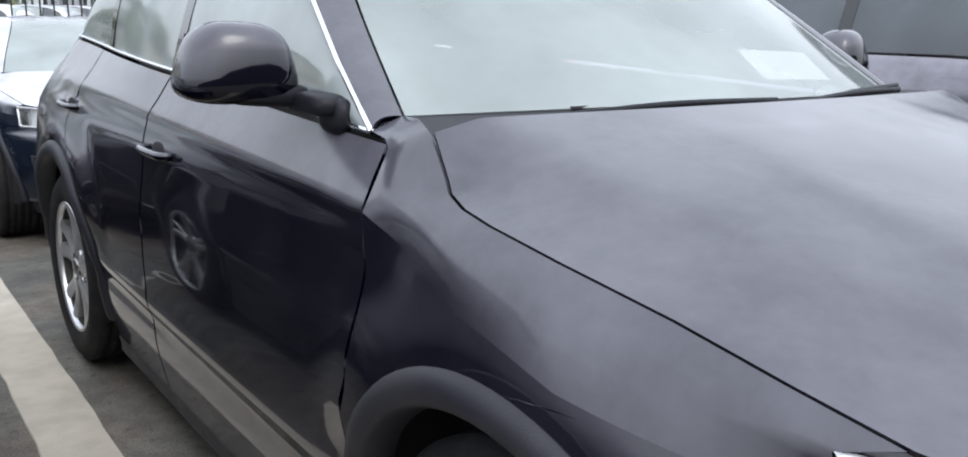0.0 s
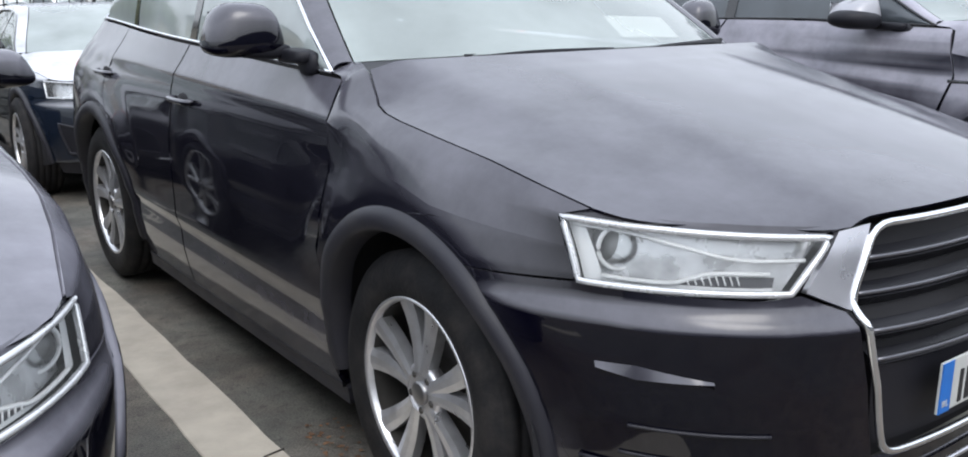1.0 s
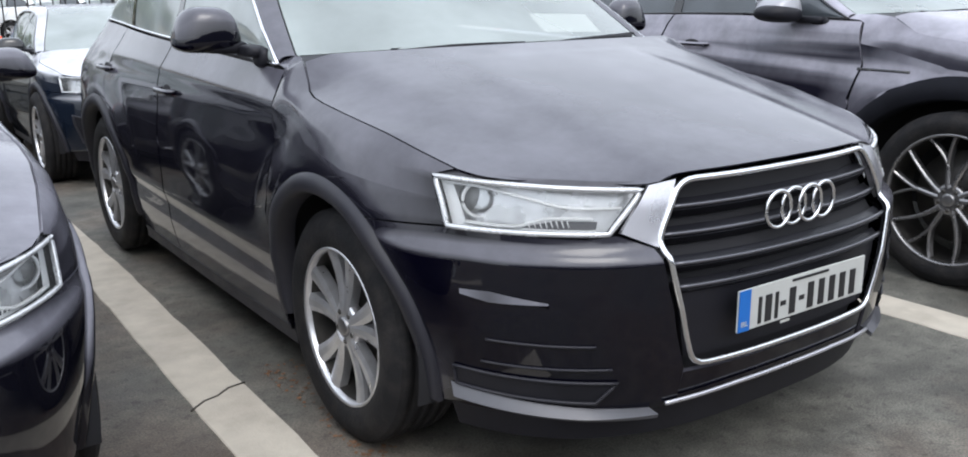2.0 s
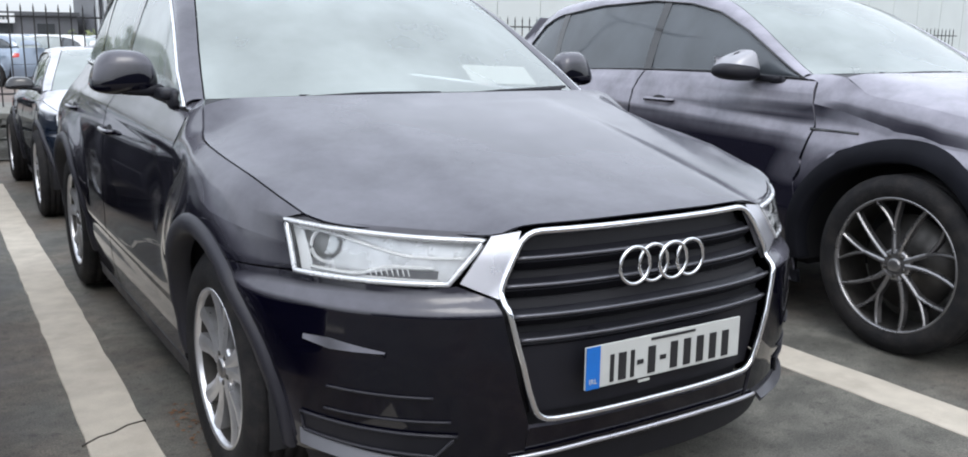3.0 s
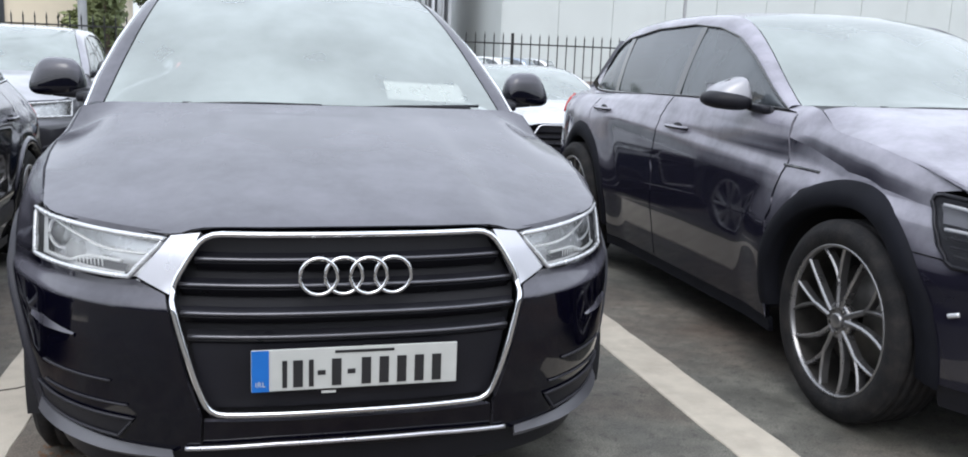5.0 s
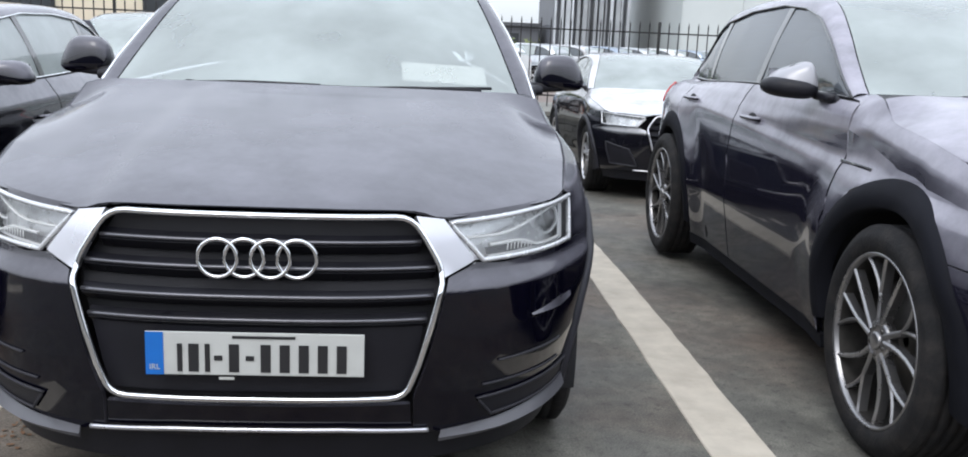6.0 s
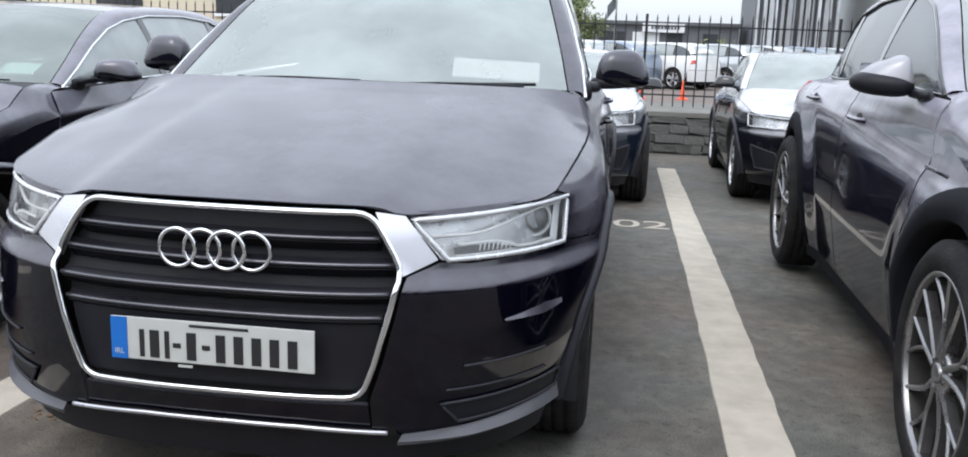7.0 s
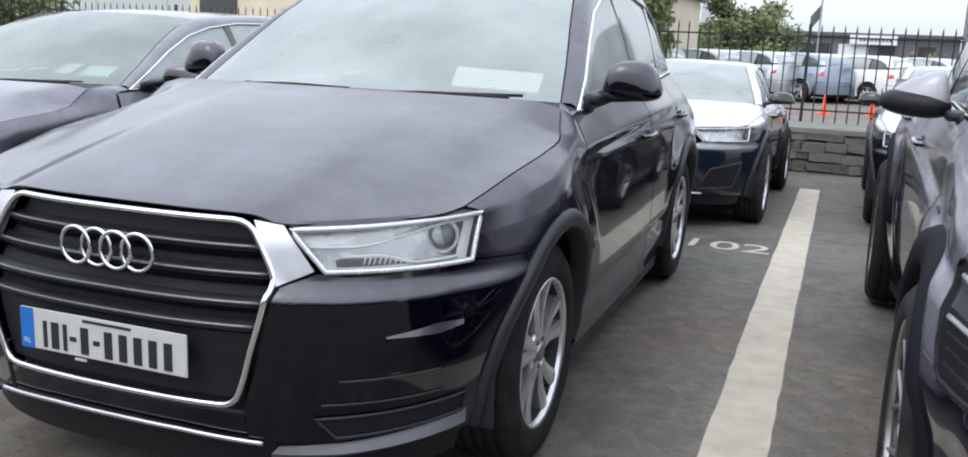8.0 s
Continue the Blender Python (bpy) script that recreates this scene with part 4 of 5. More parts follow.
    g = patch([at_y(1.33, .155), at_y(3.06, .155)], [at_y(1.33, .208), at_y(3.06, .208)], [at_y(1.33, .155), at_y(1.33, .208)], [at_y(3.06, .155), at_y(3.06, .208)], 20, 4)
    both_sides("sill", sheet(g, .02, proud=.002), ARCH_BLACK if boxy else SATIN, "dark plastic sill" if boxy else "grey plastic sill")
    if look_kind == "low":
        g = patch([at_y(1.365, .315), at_y(3.03, .315)], [at_y(1.365, .40), at_y(3.04, .43)], [at_y(1.365, .315), at_y(1.365, .40)], [at_y(3.03, .315), at_y(3.04, .43)], 20, 5)
        for i in range(6):
            g[i, :, 0] += .005 * math.sin(math.pi * i / 5)
        both_sides("door_moulding", sheet(g, .014, proud=.006), SATIN, "dark moulding along the lower doors")
    if near:
        for k, (doors, yh, zh) in enumerate(((fd, 2.40 if rich else 2.25, .905), (rd, 3.40 if rich else 3.23, .935))):
            for idx, sgn in enumerate((1, -1)):
                pts = [np.array((0, 0, 0)) + skin(*at_y(yh + dy, zh)) + np.array((off, 0, 0)) for dy, off in ((-.10, .002), (-.085, .024), (0, .030), (.085, .024), (.10, .002))]
                s = tube(sample(pts, 20, True), .011, 8, False, 1.0)
                s = (s[0], s[1], ())
                add("door_handle", s if sgn > 0 else mirrored(s), body_paint, doors[idx])
                # dark disc stands for the shaded hollow behind the handle
                c = skin(*at_y(yh + .01, zh))
                s = (*rounded_block(c[0] - .004, c[1], c[2] - .006, .008, .058, .030, 1.0), ())
                add("handle_shade", s if sgn > 0 else mirrored(s), DARK_VOID, doors[idx], "dark disc painted for the shade behind the handle")
    # wheel arches
    for k in range(2):
        arc = np.linspace(-12, 192, 40)
        g = []
        wide = .036 if look_kind == "suv" else 0.0
        for r_in, pr, grow in ((.385, -.05, 0), (.392, .004, 0), (.399, .012, 0), (.422, .015, .5), (.442, .011, 1), (.449, .0, 1)):
            row = []
            for d in arc:
                ahead = d if k == 0 else 180 - d
                p = skin(*arch_pt(k, d, r_in + wide * grow * min(1, max(0, (ahead - 10) / 70))))
                row.append(p + np.array((pr, 0, 0)) + (np.array((0, -.6 * max(pr, 0), 0)) if k == 0 and d > 100 else 0))
            g.append(row)
        cover = SATIN
        if look_kind in ("low", "plain"):
            cover = body_paint
        if look_kind == "suv":
            cover = ARCH_BLACK
        both_sides("arch_trim", sheet(g, 0), cover, "grey plastic wheel arch trim" if cover is SATIN else "")
        prof = [[(x, ARCH_Y[k] + .425 * math.cos(radians(d)), ARCH_Z + .425 * math.sin(radians(d))) for d in np.linspace(-14, 194, 30)] for x in (.50, .70, .872)]
        both_sides("wheel_well", sheet(prof, 0, out_from=(0.7, ARCH_Y[k], ARCH_Z)), DARK_VOID)
    # inner dark core
    core = bmesh.new()
    box_bm(core, 0, .80, .53, 1.0, 1.05, .62)
    box_bm(core, 0, 2.4, .35, 1.45, 2.05, .28)
    box_bm(core, 0, 3.75, .50, 1.0, .85, .60)
    vs = [v.co[:] for v in core.verts]
    core.verts.index_update()
    fs = [[v.index for v in f.verts] for f in core.faces]
    core.free()
    add("floor_pan", (vs, fs), DARK_VOID, smooth=False)

    # rear end
    sr = at_y(4.05, .8)[0]
    g = patch([(sr, .30), (6 - sr, .30)], [(sr, .66), (6 - sr, .66)], [(sr, .30), (sr, .66)], [(6 - sr, .30), (6 - sr, .66)], 30, 8)
    add("rear_bumper", sheet(g, .014), body_paint)
    g = patch([(sr, .672), (6 - sr, .672)], [(sr, 1.15), (6 - sr, 1.15)], [(sr, .672), (sr, 1.15)], [(6 - sr, .672), (6 - sr, 1.15)], 30, 8)
    add("tailgate", sheet(g, .014), body_paint)

    for sgn in (1, -1):
        g = patch([(sr + .10, .86), (sr + .34, .88)], [(sr + .12, .99), (sr + .32, .98)], [(sr + .10, .86), (sr + .12, .99)], [(sr + .34, .88), (sr + .32, .98)], 10, 4)
        s = sheet(g, .01, proud=.008)
        add("tail_lamp", s if sgn > 0 else mirrored(s), TAIL_RED, plabel="red tail lamp")

    # glasshouse
    def strip(lo, hi, nu, nv, bulge=0.0):
        a, b = sample(lo, nu, True), sample(hi, nu, True)
        g = np.array([a * (1 - t) + b * t for t in np.linspace(0, 1, nv + 1)])
        for i in range(nv + 1):
            t = i / nv
            g[i, :, 0] += bulge * 4 * t * (1 - t)
            g[i, :, 2] += bulge * 3 * t * (1 - t)
        return g
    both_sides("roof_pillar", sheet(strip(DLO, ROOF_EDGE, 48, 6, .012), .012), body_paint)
    top_l = sample([p for p in ROOF_EDGE[4:]], 24, True)
    g = []
    for p in top_l:
        row = []
        for u in np.linspace(-1, 1, 17):
            row.append((p[0] * u * .995, p[1] - .06 * (1 - u * u) * (1 if p[1] < 3 else -.6), p[2] + .028 * (1 - u * u)))
        g.append(row)
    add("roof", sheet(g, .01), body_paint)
    base = [np.array((-.745, 1.415, 1.090)), np.array((-.40, 1.275, 1.104)), np.array((0, 1.225, 1.108)), np.array((.40, 1.275, 1.104)), np.array((.745, 1.415, 1.090))]
    head = [np.array((-.568, 2.205, 1.540)), np.array((-.3, 2.155, 1.561)), np.array((0, 2.14, 1.568)), np.array((.3, 2.155, 1.561)), np.array((.568, 2.205, 1.540))]
    b0, h0 = sample(base, 24, True), sample(head, 24, True)
    edge = sample(ROOF_EDGE[:5] - np.array((.006, 0, .002)), 14, True)
    g = coons(b0, h0, edge * flipx, edge)
    screen = add("windscreen", sheet(g, .005, proud=.002), GLASS_LOW if look_kind == "low" else GLASS_SCREEN, plabel="windscreen with a dusty film and painted sky reflection")
    screen.visible_shadow = False
    # cowl and wipers
    rb = np.concatenate([(rr * flipx)[::-1], rr[1:]])
    rb = sample(rb + np.array((0, .012, -.012)), 24, True)
    g = np.array([rb * (1 - t) + (b0 + np.array((0, -.004, -.004))) * t for t in np.linspace(0, 1, 5)])
    add("cowl", sheet(g, .02), BLACK_PLASTIC, plabel="black plastic scuttle panel")
    if near:
        for xa, xb in ((-.55, .02), (.02, .60)):
            pa, pb = np.array((xa, 1.200 + .20 * xa * xa, 1.088)), np.array((xb, 1.215 + .20 * xb * xb, 1.102))
            arm = add("wiper", tube(sample([pa, (pa + pb) / 2 + np.array((0, 0, .008)), pb], 12, True), .008, 6, False, .7), BLACK_PLASTIC, plabel="black wiper arm")
            add("wiper_blade", tube([pa + np.array((.08, .03, .010)), pb + np.array((.04, .03, .008))], .006, 6), BLACK_PLASTIC, arm)
    # side windows
    pw = split - .01
    for ya, yb, m_glass in ((1.43, pw - .03, GLASS_SIDE if look_kind != "suv" else GLASS_DARK), (pw + .03, 3.33, GLASS_SIDE if look_kind != "suv" else GLASS_DARK), (3.38, 3.93, GLASS_DARK if look_kind != "main" else GLASS_SIDE)):
        g = []
        ys = np.linspace(ya, yb, 16)
        for t in np.linspace(0, 1, 7):
            g.append([belt(y) * (1 - t) + dlo(y) * t + np.array((-.006 + .014 * 4 * t * (1 - t), 0, 0)) for y in ys])
        for w in both_sides("side_window", sheet(g, .004), m_glass):
            w.visible_shadow = False
    for ya in (pw, 3.355):
        g = [[belt(y) * (1 - t) + dlo(y) * t + np.array((.010 * 4 * t * (1 - t), 0, 0)) for y in (ya - .03, ya, ya + .03)] for t in np.linspace(0, 1, 7)]
        both_sides("window_pillar", sheet(g, .006), GLOSS_BLACK)
    loop = [belt(y) for y in np.linspace(1.405, 3.97, 20)] + [p for p in DLO[::-1]]
    trim = tube(sample([p + np.array((.003, 0, .002)) for p in loop] + [loop[0] + np.array((.003, 0, .002))], 110)[:-1], .0062, 6, True)
    both_sides("window_trim", (trim[0], trim[1], ()), CHROME if look_kind in ("main", "low") else GLOSS_BLACK, "chrome window trim" if look_kind in ("main", "low") else "")
    g = []
    for t in np.linspace(0, 1, 8):
        half = .60 * (1 - t) + .52 * t
        g.append([(half * u, 4.19 - .20 * t + .02 * (1 - u * u), 1.14 + .37 * t) for u in np.linspace(-1, 1, 13)])
    rw = add("rear_window", sheet(g, .004), GLASS_SIDE)
    rw.visible_shadow = False

    # door mirrors
    for sgn in (1, -1):
        def sided(s):
            v = [(p[0], p[1] + .01, p[2] - .042) for p in s[0]] if look_kind == "suv" else s[0]
            s = (v, s[1], ())
            return s if sgn > 0 else mirrored(s)
        v, f = rounded_block(.945, 1.660, 1.188, .106, .072, .076, .5, 36, 20) if look_kind == "suv" else rounded_block(.945, 1.660, 1.166, .110, .068, .071, .60, 36, 20)
        v2 = []
        for p in v:
            t = (p[2] - 1.124) / .112
            u = (p[0] - .845) / .2
            v2.append((.845 + .022 * t + u * (.2 - .062 * t), p[1] + .035 * u * u + .018 * t * (p[1] < 1.66), p[2] + .006 * u * t - (.050 * u * t if look_kind == "suv" else 0)))
        mir = add("door_mirror", sided((v2, f)), {"suv": CAP_GREY, "back": GLOSS_BLACK}.get(look_kind, body_paint), plabel={"suv": "door mirror with a silver cap", "back": "black door mirror"}.get(look_kind, "door mirror in body colour"))
        v, f = rounded_block(.905, 1.660, 1.114, .088, .058, .024, .6, 36, 14) if look_kind != "suv" else rounded_block(.948, 1.658, 1.130, .108, .078, .052, .75, 36, 14)
        v = [(p[0], p[1] + .035 * max(0, (p[0] - .845) / .2) ** 2, p[2] + .008 * (p[0] - .926) / .12) for p in v]
        add("mirror_shell", sided((v, f)), BLACK_PLASTIC, mir)
        arm = joined([rounded_block(.830, 1.585, 1.098, .034, .080, .020, .5), rounded_block(.815, 1.535, 1.080, .020, .050, .034, .7)])
        add("mirror_arm", sided(arm), BLACK_PLASTIC, mir)
        gl = [[(.948 + .060 * a, 1.733 + .022 * a, 1.178 + .038 * b) for a in np.linspace(-1, 1, 6)] for b in np.linspace(-1, 1, 4)]
        add("mirror_glass", sided(sheet(gl, .004, out_from=(.95, 1.0, 1.17))), CHROME, mir)

    # cabin
    if near:
        dash = bmesh.new()
        box_bm(dash, 0, 1.60, .965, 1.36, .42, .20, .05)
        vs = [v.co[:] for v in dash.verts]
        dash.verts.index_update()
        fs = [[v.index for v in f.verts] for f in dash.faces]
        dash.free()
        add("dashboard", (vs, fs), TRIM_DARK)
        wheel_c = np.array((-.36, 1.90, .98))
        rp = [wheel_c + .185 * (np.array((1, 0, 0)) * math.cos(a) + np.array((0, .38, .92)) * math.sin(a)) for a in np.linspace(0, 2 * math.pi, 32, endpoint=False)]
        add("steering_wheel", tube(rp, .015, 8, True), BLACK_PLASTIC)
        for sxx in (-.36, .36):
            seat = add("front_seat", joined([rounded_block(sxx, 2.30, .62, .25, .27, .10, .5), rounded_block(sxx, 2.55, .92, .23, .09, .33, .5)]), SEAT_CLOTH, plabel="grey cloth front seat")
            add("headrest", rounded_block(sxx, 2.58, 1.29, .13, .05, .09, .6), SEAT_CLOTH, seat)
        add("rear_bench", joined([rounded_block(0, 3.15, .62, .62, .25, .10, .4), rounded_block(0, 3.42, .92, .62, .09, .32, .4)]), SEAT_CLOTH, plabel="grey rear bench")
        add("rear_view_mirror", rounded_block(0, 1.98, 1.42, .12, .018, .035, .5), BLACK_PLASTIC)
    else:
        add("cabin_trim", joined([rounded_block(0, 1.62, .95, .66, .22, .12, .4), rounded_block(-.36, 2.55, .95, .23, .1, .34, .5), rounded_block(.36, 2.55, .95, .23, .1, .34, .5)]), TRIM_DARK)

    if look_kind == "suv":
        bar = [skin(*at_y(y, .835)) + np.array((.001, 0, 0)) for y in (1.12, 1.22, 1.32)]
        both_sides("wing_badge", (*tube(bar, .008, 8, False, .4), ()), GLOSS_BLACK, "black badge strip on the wing")
    # wheels
    for k, yn in ((0, ynodes[1]), (1, ynodes[3])):
        for sgn in (1, -1):
            wheel(root, sgn * wheel_x * sx, yn, wheel_r, rim_r, sgn, style, alloy, near)
    root.matrix_basis = where
    return root


# ---- ground and bays ----
def ground_z(y):
    """Level in front, then falling gently to the low wall."""
    return -0.025 * min(max(y - 3.0, 0.0), 7.5)


ASPHALT = mat("worn_asphalt", (0.106, 0.102, 0.088), rough=0.75, vary=0.32, scale=2.6, grain=0.32, grain_scale=150, second=(0.150, 0.106, 0.080), second_scale=0.45, second_amount=0.9, rough_vary=0.2)
n, l = ASPHALT.node_tree.nodes, ASPHALT.node_tree.links
b = n["Principled BSDF"]
col = b.inputs["Base Color"].links[0].from_socket
tc = n.new("ShaderNodeTexCoord")
for size, detail, lo, hi, a, z in ((150, 3, .35, .65, .72, 1.36), (11, 9, .42, .62, .82, 1.10), (30, 6, .56, .70, 1.0, .6), (1.7, 7, .50, .66, 1.06, .74)):
    chip = n.new("ShaderNodeTexNoise")
    chip.inputs["Scale"].default_value, chip.inputs["Detail"].default_value = size, detail
    l.new(tc.outputs["Object"], chip.inputs["Vector"])
    rng = n.new("ShaderNodeMapRange")
    rng.inputs["From Min"].default_value, rng.inputs["From Max"].default_value = lo, hi
    rng.inputs["To Min"].default_value, rng.inputs["To Max"].default_value = a, z
    l.new(chip.outputs[0], rng.inputs["Value"])
    mx = n.new("ShaderNodeMix")
    mx.data_type, mx.blend_type = "RGBA", "MULTIPLY"
    mx.inputs["Factor"].default_value = 1.0
    l.new(col, mx.inputs[6])
    l.new(rng.outputs[0], mx.inputs[7])
    col = mx.outputs[2]
l.new(col, b.inputs["Base Color"])
WHITE_LINE = mat("worn_white_road_paint", (0.48, 0.435, 0.365), rough=0.75, vary=0.10, scale=9, grain=0.22, grain_scale=140, second=(0.33, 0.29, 0.24), second_scale=5, second_amount=0.5)
CRACK = mat("dark_crack", (0.05, 0.045, 0.04), rough=0.9, vary=0.2, scale=20)
STONE = mat("rough_grey_stone", (0.13, 0.13, 0.125), rough=0.9, vary=0.3, scale=9, grain=0.8, grain_scale=45, second=(0.10, 0.11, 0.09), second_scale=4, second_amount=0.5, per_piece=0.18)
COPING = mat("concrete_coping", (0.17, 0.17, 0.155), rough=0.9, vary=0.2, scale=4, grain=0.5, grain_scale=70, second=(0.16, 0.15, 0.13), second_scale=2.5, second_amount=0.6)
IRON = mat("black_painted_iron", (0.012, 0.012, 0.013), rough=0.5, vary=0.2, scale=10)
LOT = mat("brown_grey_yard_surface", (0.16, 0.13, 0.115), rough=0.9, vary=0.2, scale=0.6, grain=0.3, grain_scale=30)

ys = [-600, -60, -12, -6, -2, 0, 1, 2, 3] + [3 + .75 * k for k in range(1, 11)] + [11.5, 14, 30, 80, 300, 1500]
xs = [-800, -60, -12, -6, -3, -1.5, 0, 1.5, 3, 6, 12, 60, 800]
gv = [(x, y, ground_z(y)) for y in ys for x in xs]
gf = [(j * len(xs) + i, j * len(xs) + i + 1, (j + 1) * len(xs) + i + 1, (j + 1) * len(xs) + i) for j in range(len(ys) - 1) for i in range(len(xs) - 1)]
ground = tagged(link_mesh("ground", gv, gf, ASPHALT), "worn grey-brown asphalt of the car yard", "ground", kind="structure")


def ground_strip(name, x0, x1, y0, y1, material, label, lift=0.004, wob=0.004, x0b=None, x1b=None):
    n = 60
    x0b, x1b = x0 if x0b is None else x0b, x1 if x1b is None else x1b
    vs, fs = [], []
    for i in range(n + 1):
        t = i / n
        y = y0 + (y1 - y0) * t
        a = x0 + (x0b - x0) * t + random.uniform(-wob, wob)
        b = x1 + (x1b - x1) * t + random.uniform(-wob, wob)
        z = ground_z(y) + lift
        vs += [(a, y, z - .006), (a + .004, y, z), (b - .004, y, z), (b, y, z - .006)]
    for i in range(n):
        for k in range(3):
            fs.append((i * 4 + k, i * 4 + k + 1, i * 4 + k + 5, i * 4 + k + 4))
    return tagged(link_mesh(name, vs, fs, material, smooth=False), label, "road marking", kind="structure")


ground_strip("bay_line_1", -1.219, -1.015, -0.12, 8.25, WHITE_LINE, "worn white bay line between two parked cars", x0b=-1.19, x1b=-1.0)
ground_strip("bay_line_2", 1.346, 1.563, -0.12, 8.68, WHITE_LINE, "worn white bay line between two parked cars", x0b=1.235, x1b=1.445)
ground_strip("bay_line_3", -3.78, -3.57, -0.12, 8.4, WHITE_LINE, "worn white bay line between two parked cars")
ground_strip("bay_line_4", 3.88, 4.09, -0.12, 8.6, WHITE_LINE, "worn white bay line between two parked cars")
cv, cf = tube([(-1.225, 1.34, .004), (-1.17, 1.385, .0045), (-1.12, 1.40, .0045), (-1.07, 1.44, .0045), (-1.01, 1.452, .004)], .004, 5)
tagged(link_mesh("crack", cv, cf, CRACK), "thin dark crack across the white line", "crack", kind="structure")


def bay_number(text, x, y):
    tx = bpy.data.curves.new("bay_number", "FONT")
    tx.body, tx.size, tx.align_x, tx.extrude, tx.space_character = text, .44, "RIGHT", .001, 0.97
    ob = tagged(new("bay_number", tx), "white bay number painted on the asphalt", "road marking", kind="structure")
    tx.materials.append(WHITE_LINE)
    ob.matrix_basis = pose(x, y, ground_z(y + .15) + .006, -1.43, 0, 0)
    return ob


bay_number("102", 1.275, 4.60)
bay_number("104", -1.30, 4.30)

# ---- low wall and railing ----
WALL_Y, WALL_TOP, RAIL_Y = 10.55, 0.335, 11.6
wz = ground_z(12)
wb = bmesh.new()
box_bm(wb, 0, WALL_Y + 1.0, (WALL_TOP + wz) / 2 - .03, 90, 1.94, WALL_TOP - wz - .06)
low_wall = part("low_wall", wb, STONE, None)
tagged(low_wall, "low rough stone wall along the back of the yard", "wall", kind="structure")
for k in range(30):
    cb = bmesh.new()
    box_bm(cb, -43.5 + 3 * k, WALL_Y + .98, WALL_TOP + .005, 2.985, 2.04, .07, .012)
    part("coping_slab", cb, COPING, low_wall)


def railing_panel(x0, bars):
    root = tagged(new("railing_panel"), "black iron railing panel with pointed bars on the low wall", "railing", "yard railing")
    root.matrix_basis = pose(x0, RAIL_Y, WALL_TOP + .04)
    width = bars * .146
    for zz in (.16, 1.13):
        rb_ = bmesh.new()
        box_bm(rb_, width / 2, 0, zz, width, .010, .022)
        part("rail", rb_, IRON, root)
    pb = bmesh.new()
    box_bm(pb, 0, 0, .645, .04, .04, 1.29, .004)
    part("post", pb, IRON, root)
    for k in range(bars):
        if k == 0:
            continue
        o = new("bar", BAR_MESH)
        o.parent = root
        o.location = (k * .146, 0, 0)
    return root


bv, bf = lathe([(0.0, .0095), (1.20, .0095), (1.225, .012), (1.30, .001)], 7)
BAR_MESH = link_mesh("bar", [(p[1], p[2], p[0]) for p in bv], [q[::-1] for q in bf], IRON).data
bpy.data.objects.remove(bpy.data.objects["bar"])
for k in range(15):
    railing_panel(-20 + k * 18 * .146, 18)

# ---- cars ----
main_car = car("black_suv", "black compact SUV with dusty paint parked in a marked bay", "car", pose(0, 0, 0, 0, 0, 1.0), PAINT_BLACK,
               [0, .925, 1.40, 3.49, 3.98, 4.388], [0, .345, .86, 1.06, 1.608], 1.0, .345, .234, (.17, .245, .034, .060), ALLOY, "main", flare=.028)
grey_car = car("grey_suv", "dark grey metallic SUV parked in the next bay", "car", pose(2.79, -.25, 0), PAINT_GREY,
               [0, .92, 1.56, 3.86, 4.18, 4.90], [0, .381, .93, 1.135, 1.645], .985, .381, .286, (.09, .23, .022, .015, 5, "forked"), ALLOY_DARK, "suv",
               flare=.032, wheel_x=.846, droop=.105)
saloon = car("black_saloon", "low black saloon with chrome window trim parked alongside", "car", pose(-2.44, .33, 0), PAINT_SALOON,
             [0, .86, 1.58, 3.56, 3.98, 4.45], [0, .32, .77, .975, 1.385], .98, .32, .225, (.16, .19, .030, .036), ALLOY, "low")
slope = -1.43
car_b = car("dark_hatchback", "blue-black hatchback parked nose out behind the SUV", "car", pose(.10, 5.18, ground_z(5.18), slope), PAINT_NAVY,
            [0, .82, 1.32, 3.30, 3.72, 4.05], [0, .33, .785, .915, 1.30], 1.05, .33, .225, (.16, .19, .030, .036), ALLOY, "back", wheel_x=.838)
car_c = car("black_hatchback", "black hatchback parked nose out by the wall", "car", pose(2.72, 5.85, ground_z(5.85), slope), PAINT_SHEENED_BLACK,
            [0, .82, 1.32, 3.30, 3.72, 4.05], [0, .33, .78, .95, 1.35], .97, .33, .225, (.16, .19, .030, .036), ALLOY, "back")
car_d = car("anthracite_suv", "anthracite SUV parked nose out by the wall", "car", pose(-2.48, 5.50, ground_z(5.5), slope), PAINT_ANTHRACITE,
            [0, .88, 1.40, 3.40, 3.85, 4.2], [0, .35, .90, 1.08, 1.56], .99, .35, .235, (.16, .19, .030, .036), ALLOY, "back")

BLUE_SHEET = mat("light_blue_sheet", (0.20, 0.48, 0.72), rough=0.7, vary=0.1, scale=12)


# papers behind the screens
def paper(name, label, m, w, h, material):
    b_ = bmesh.new()
    box_bm(b_, 0, 0, 0, w, h, .0015)
    ob = part(name, b_, material, None)
    ob.matrix_basis = m
    return tagged(ob, label, "paper")


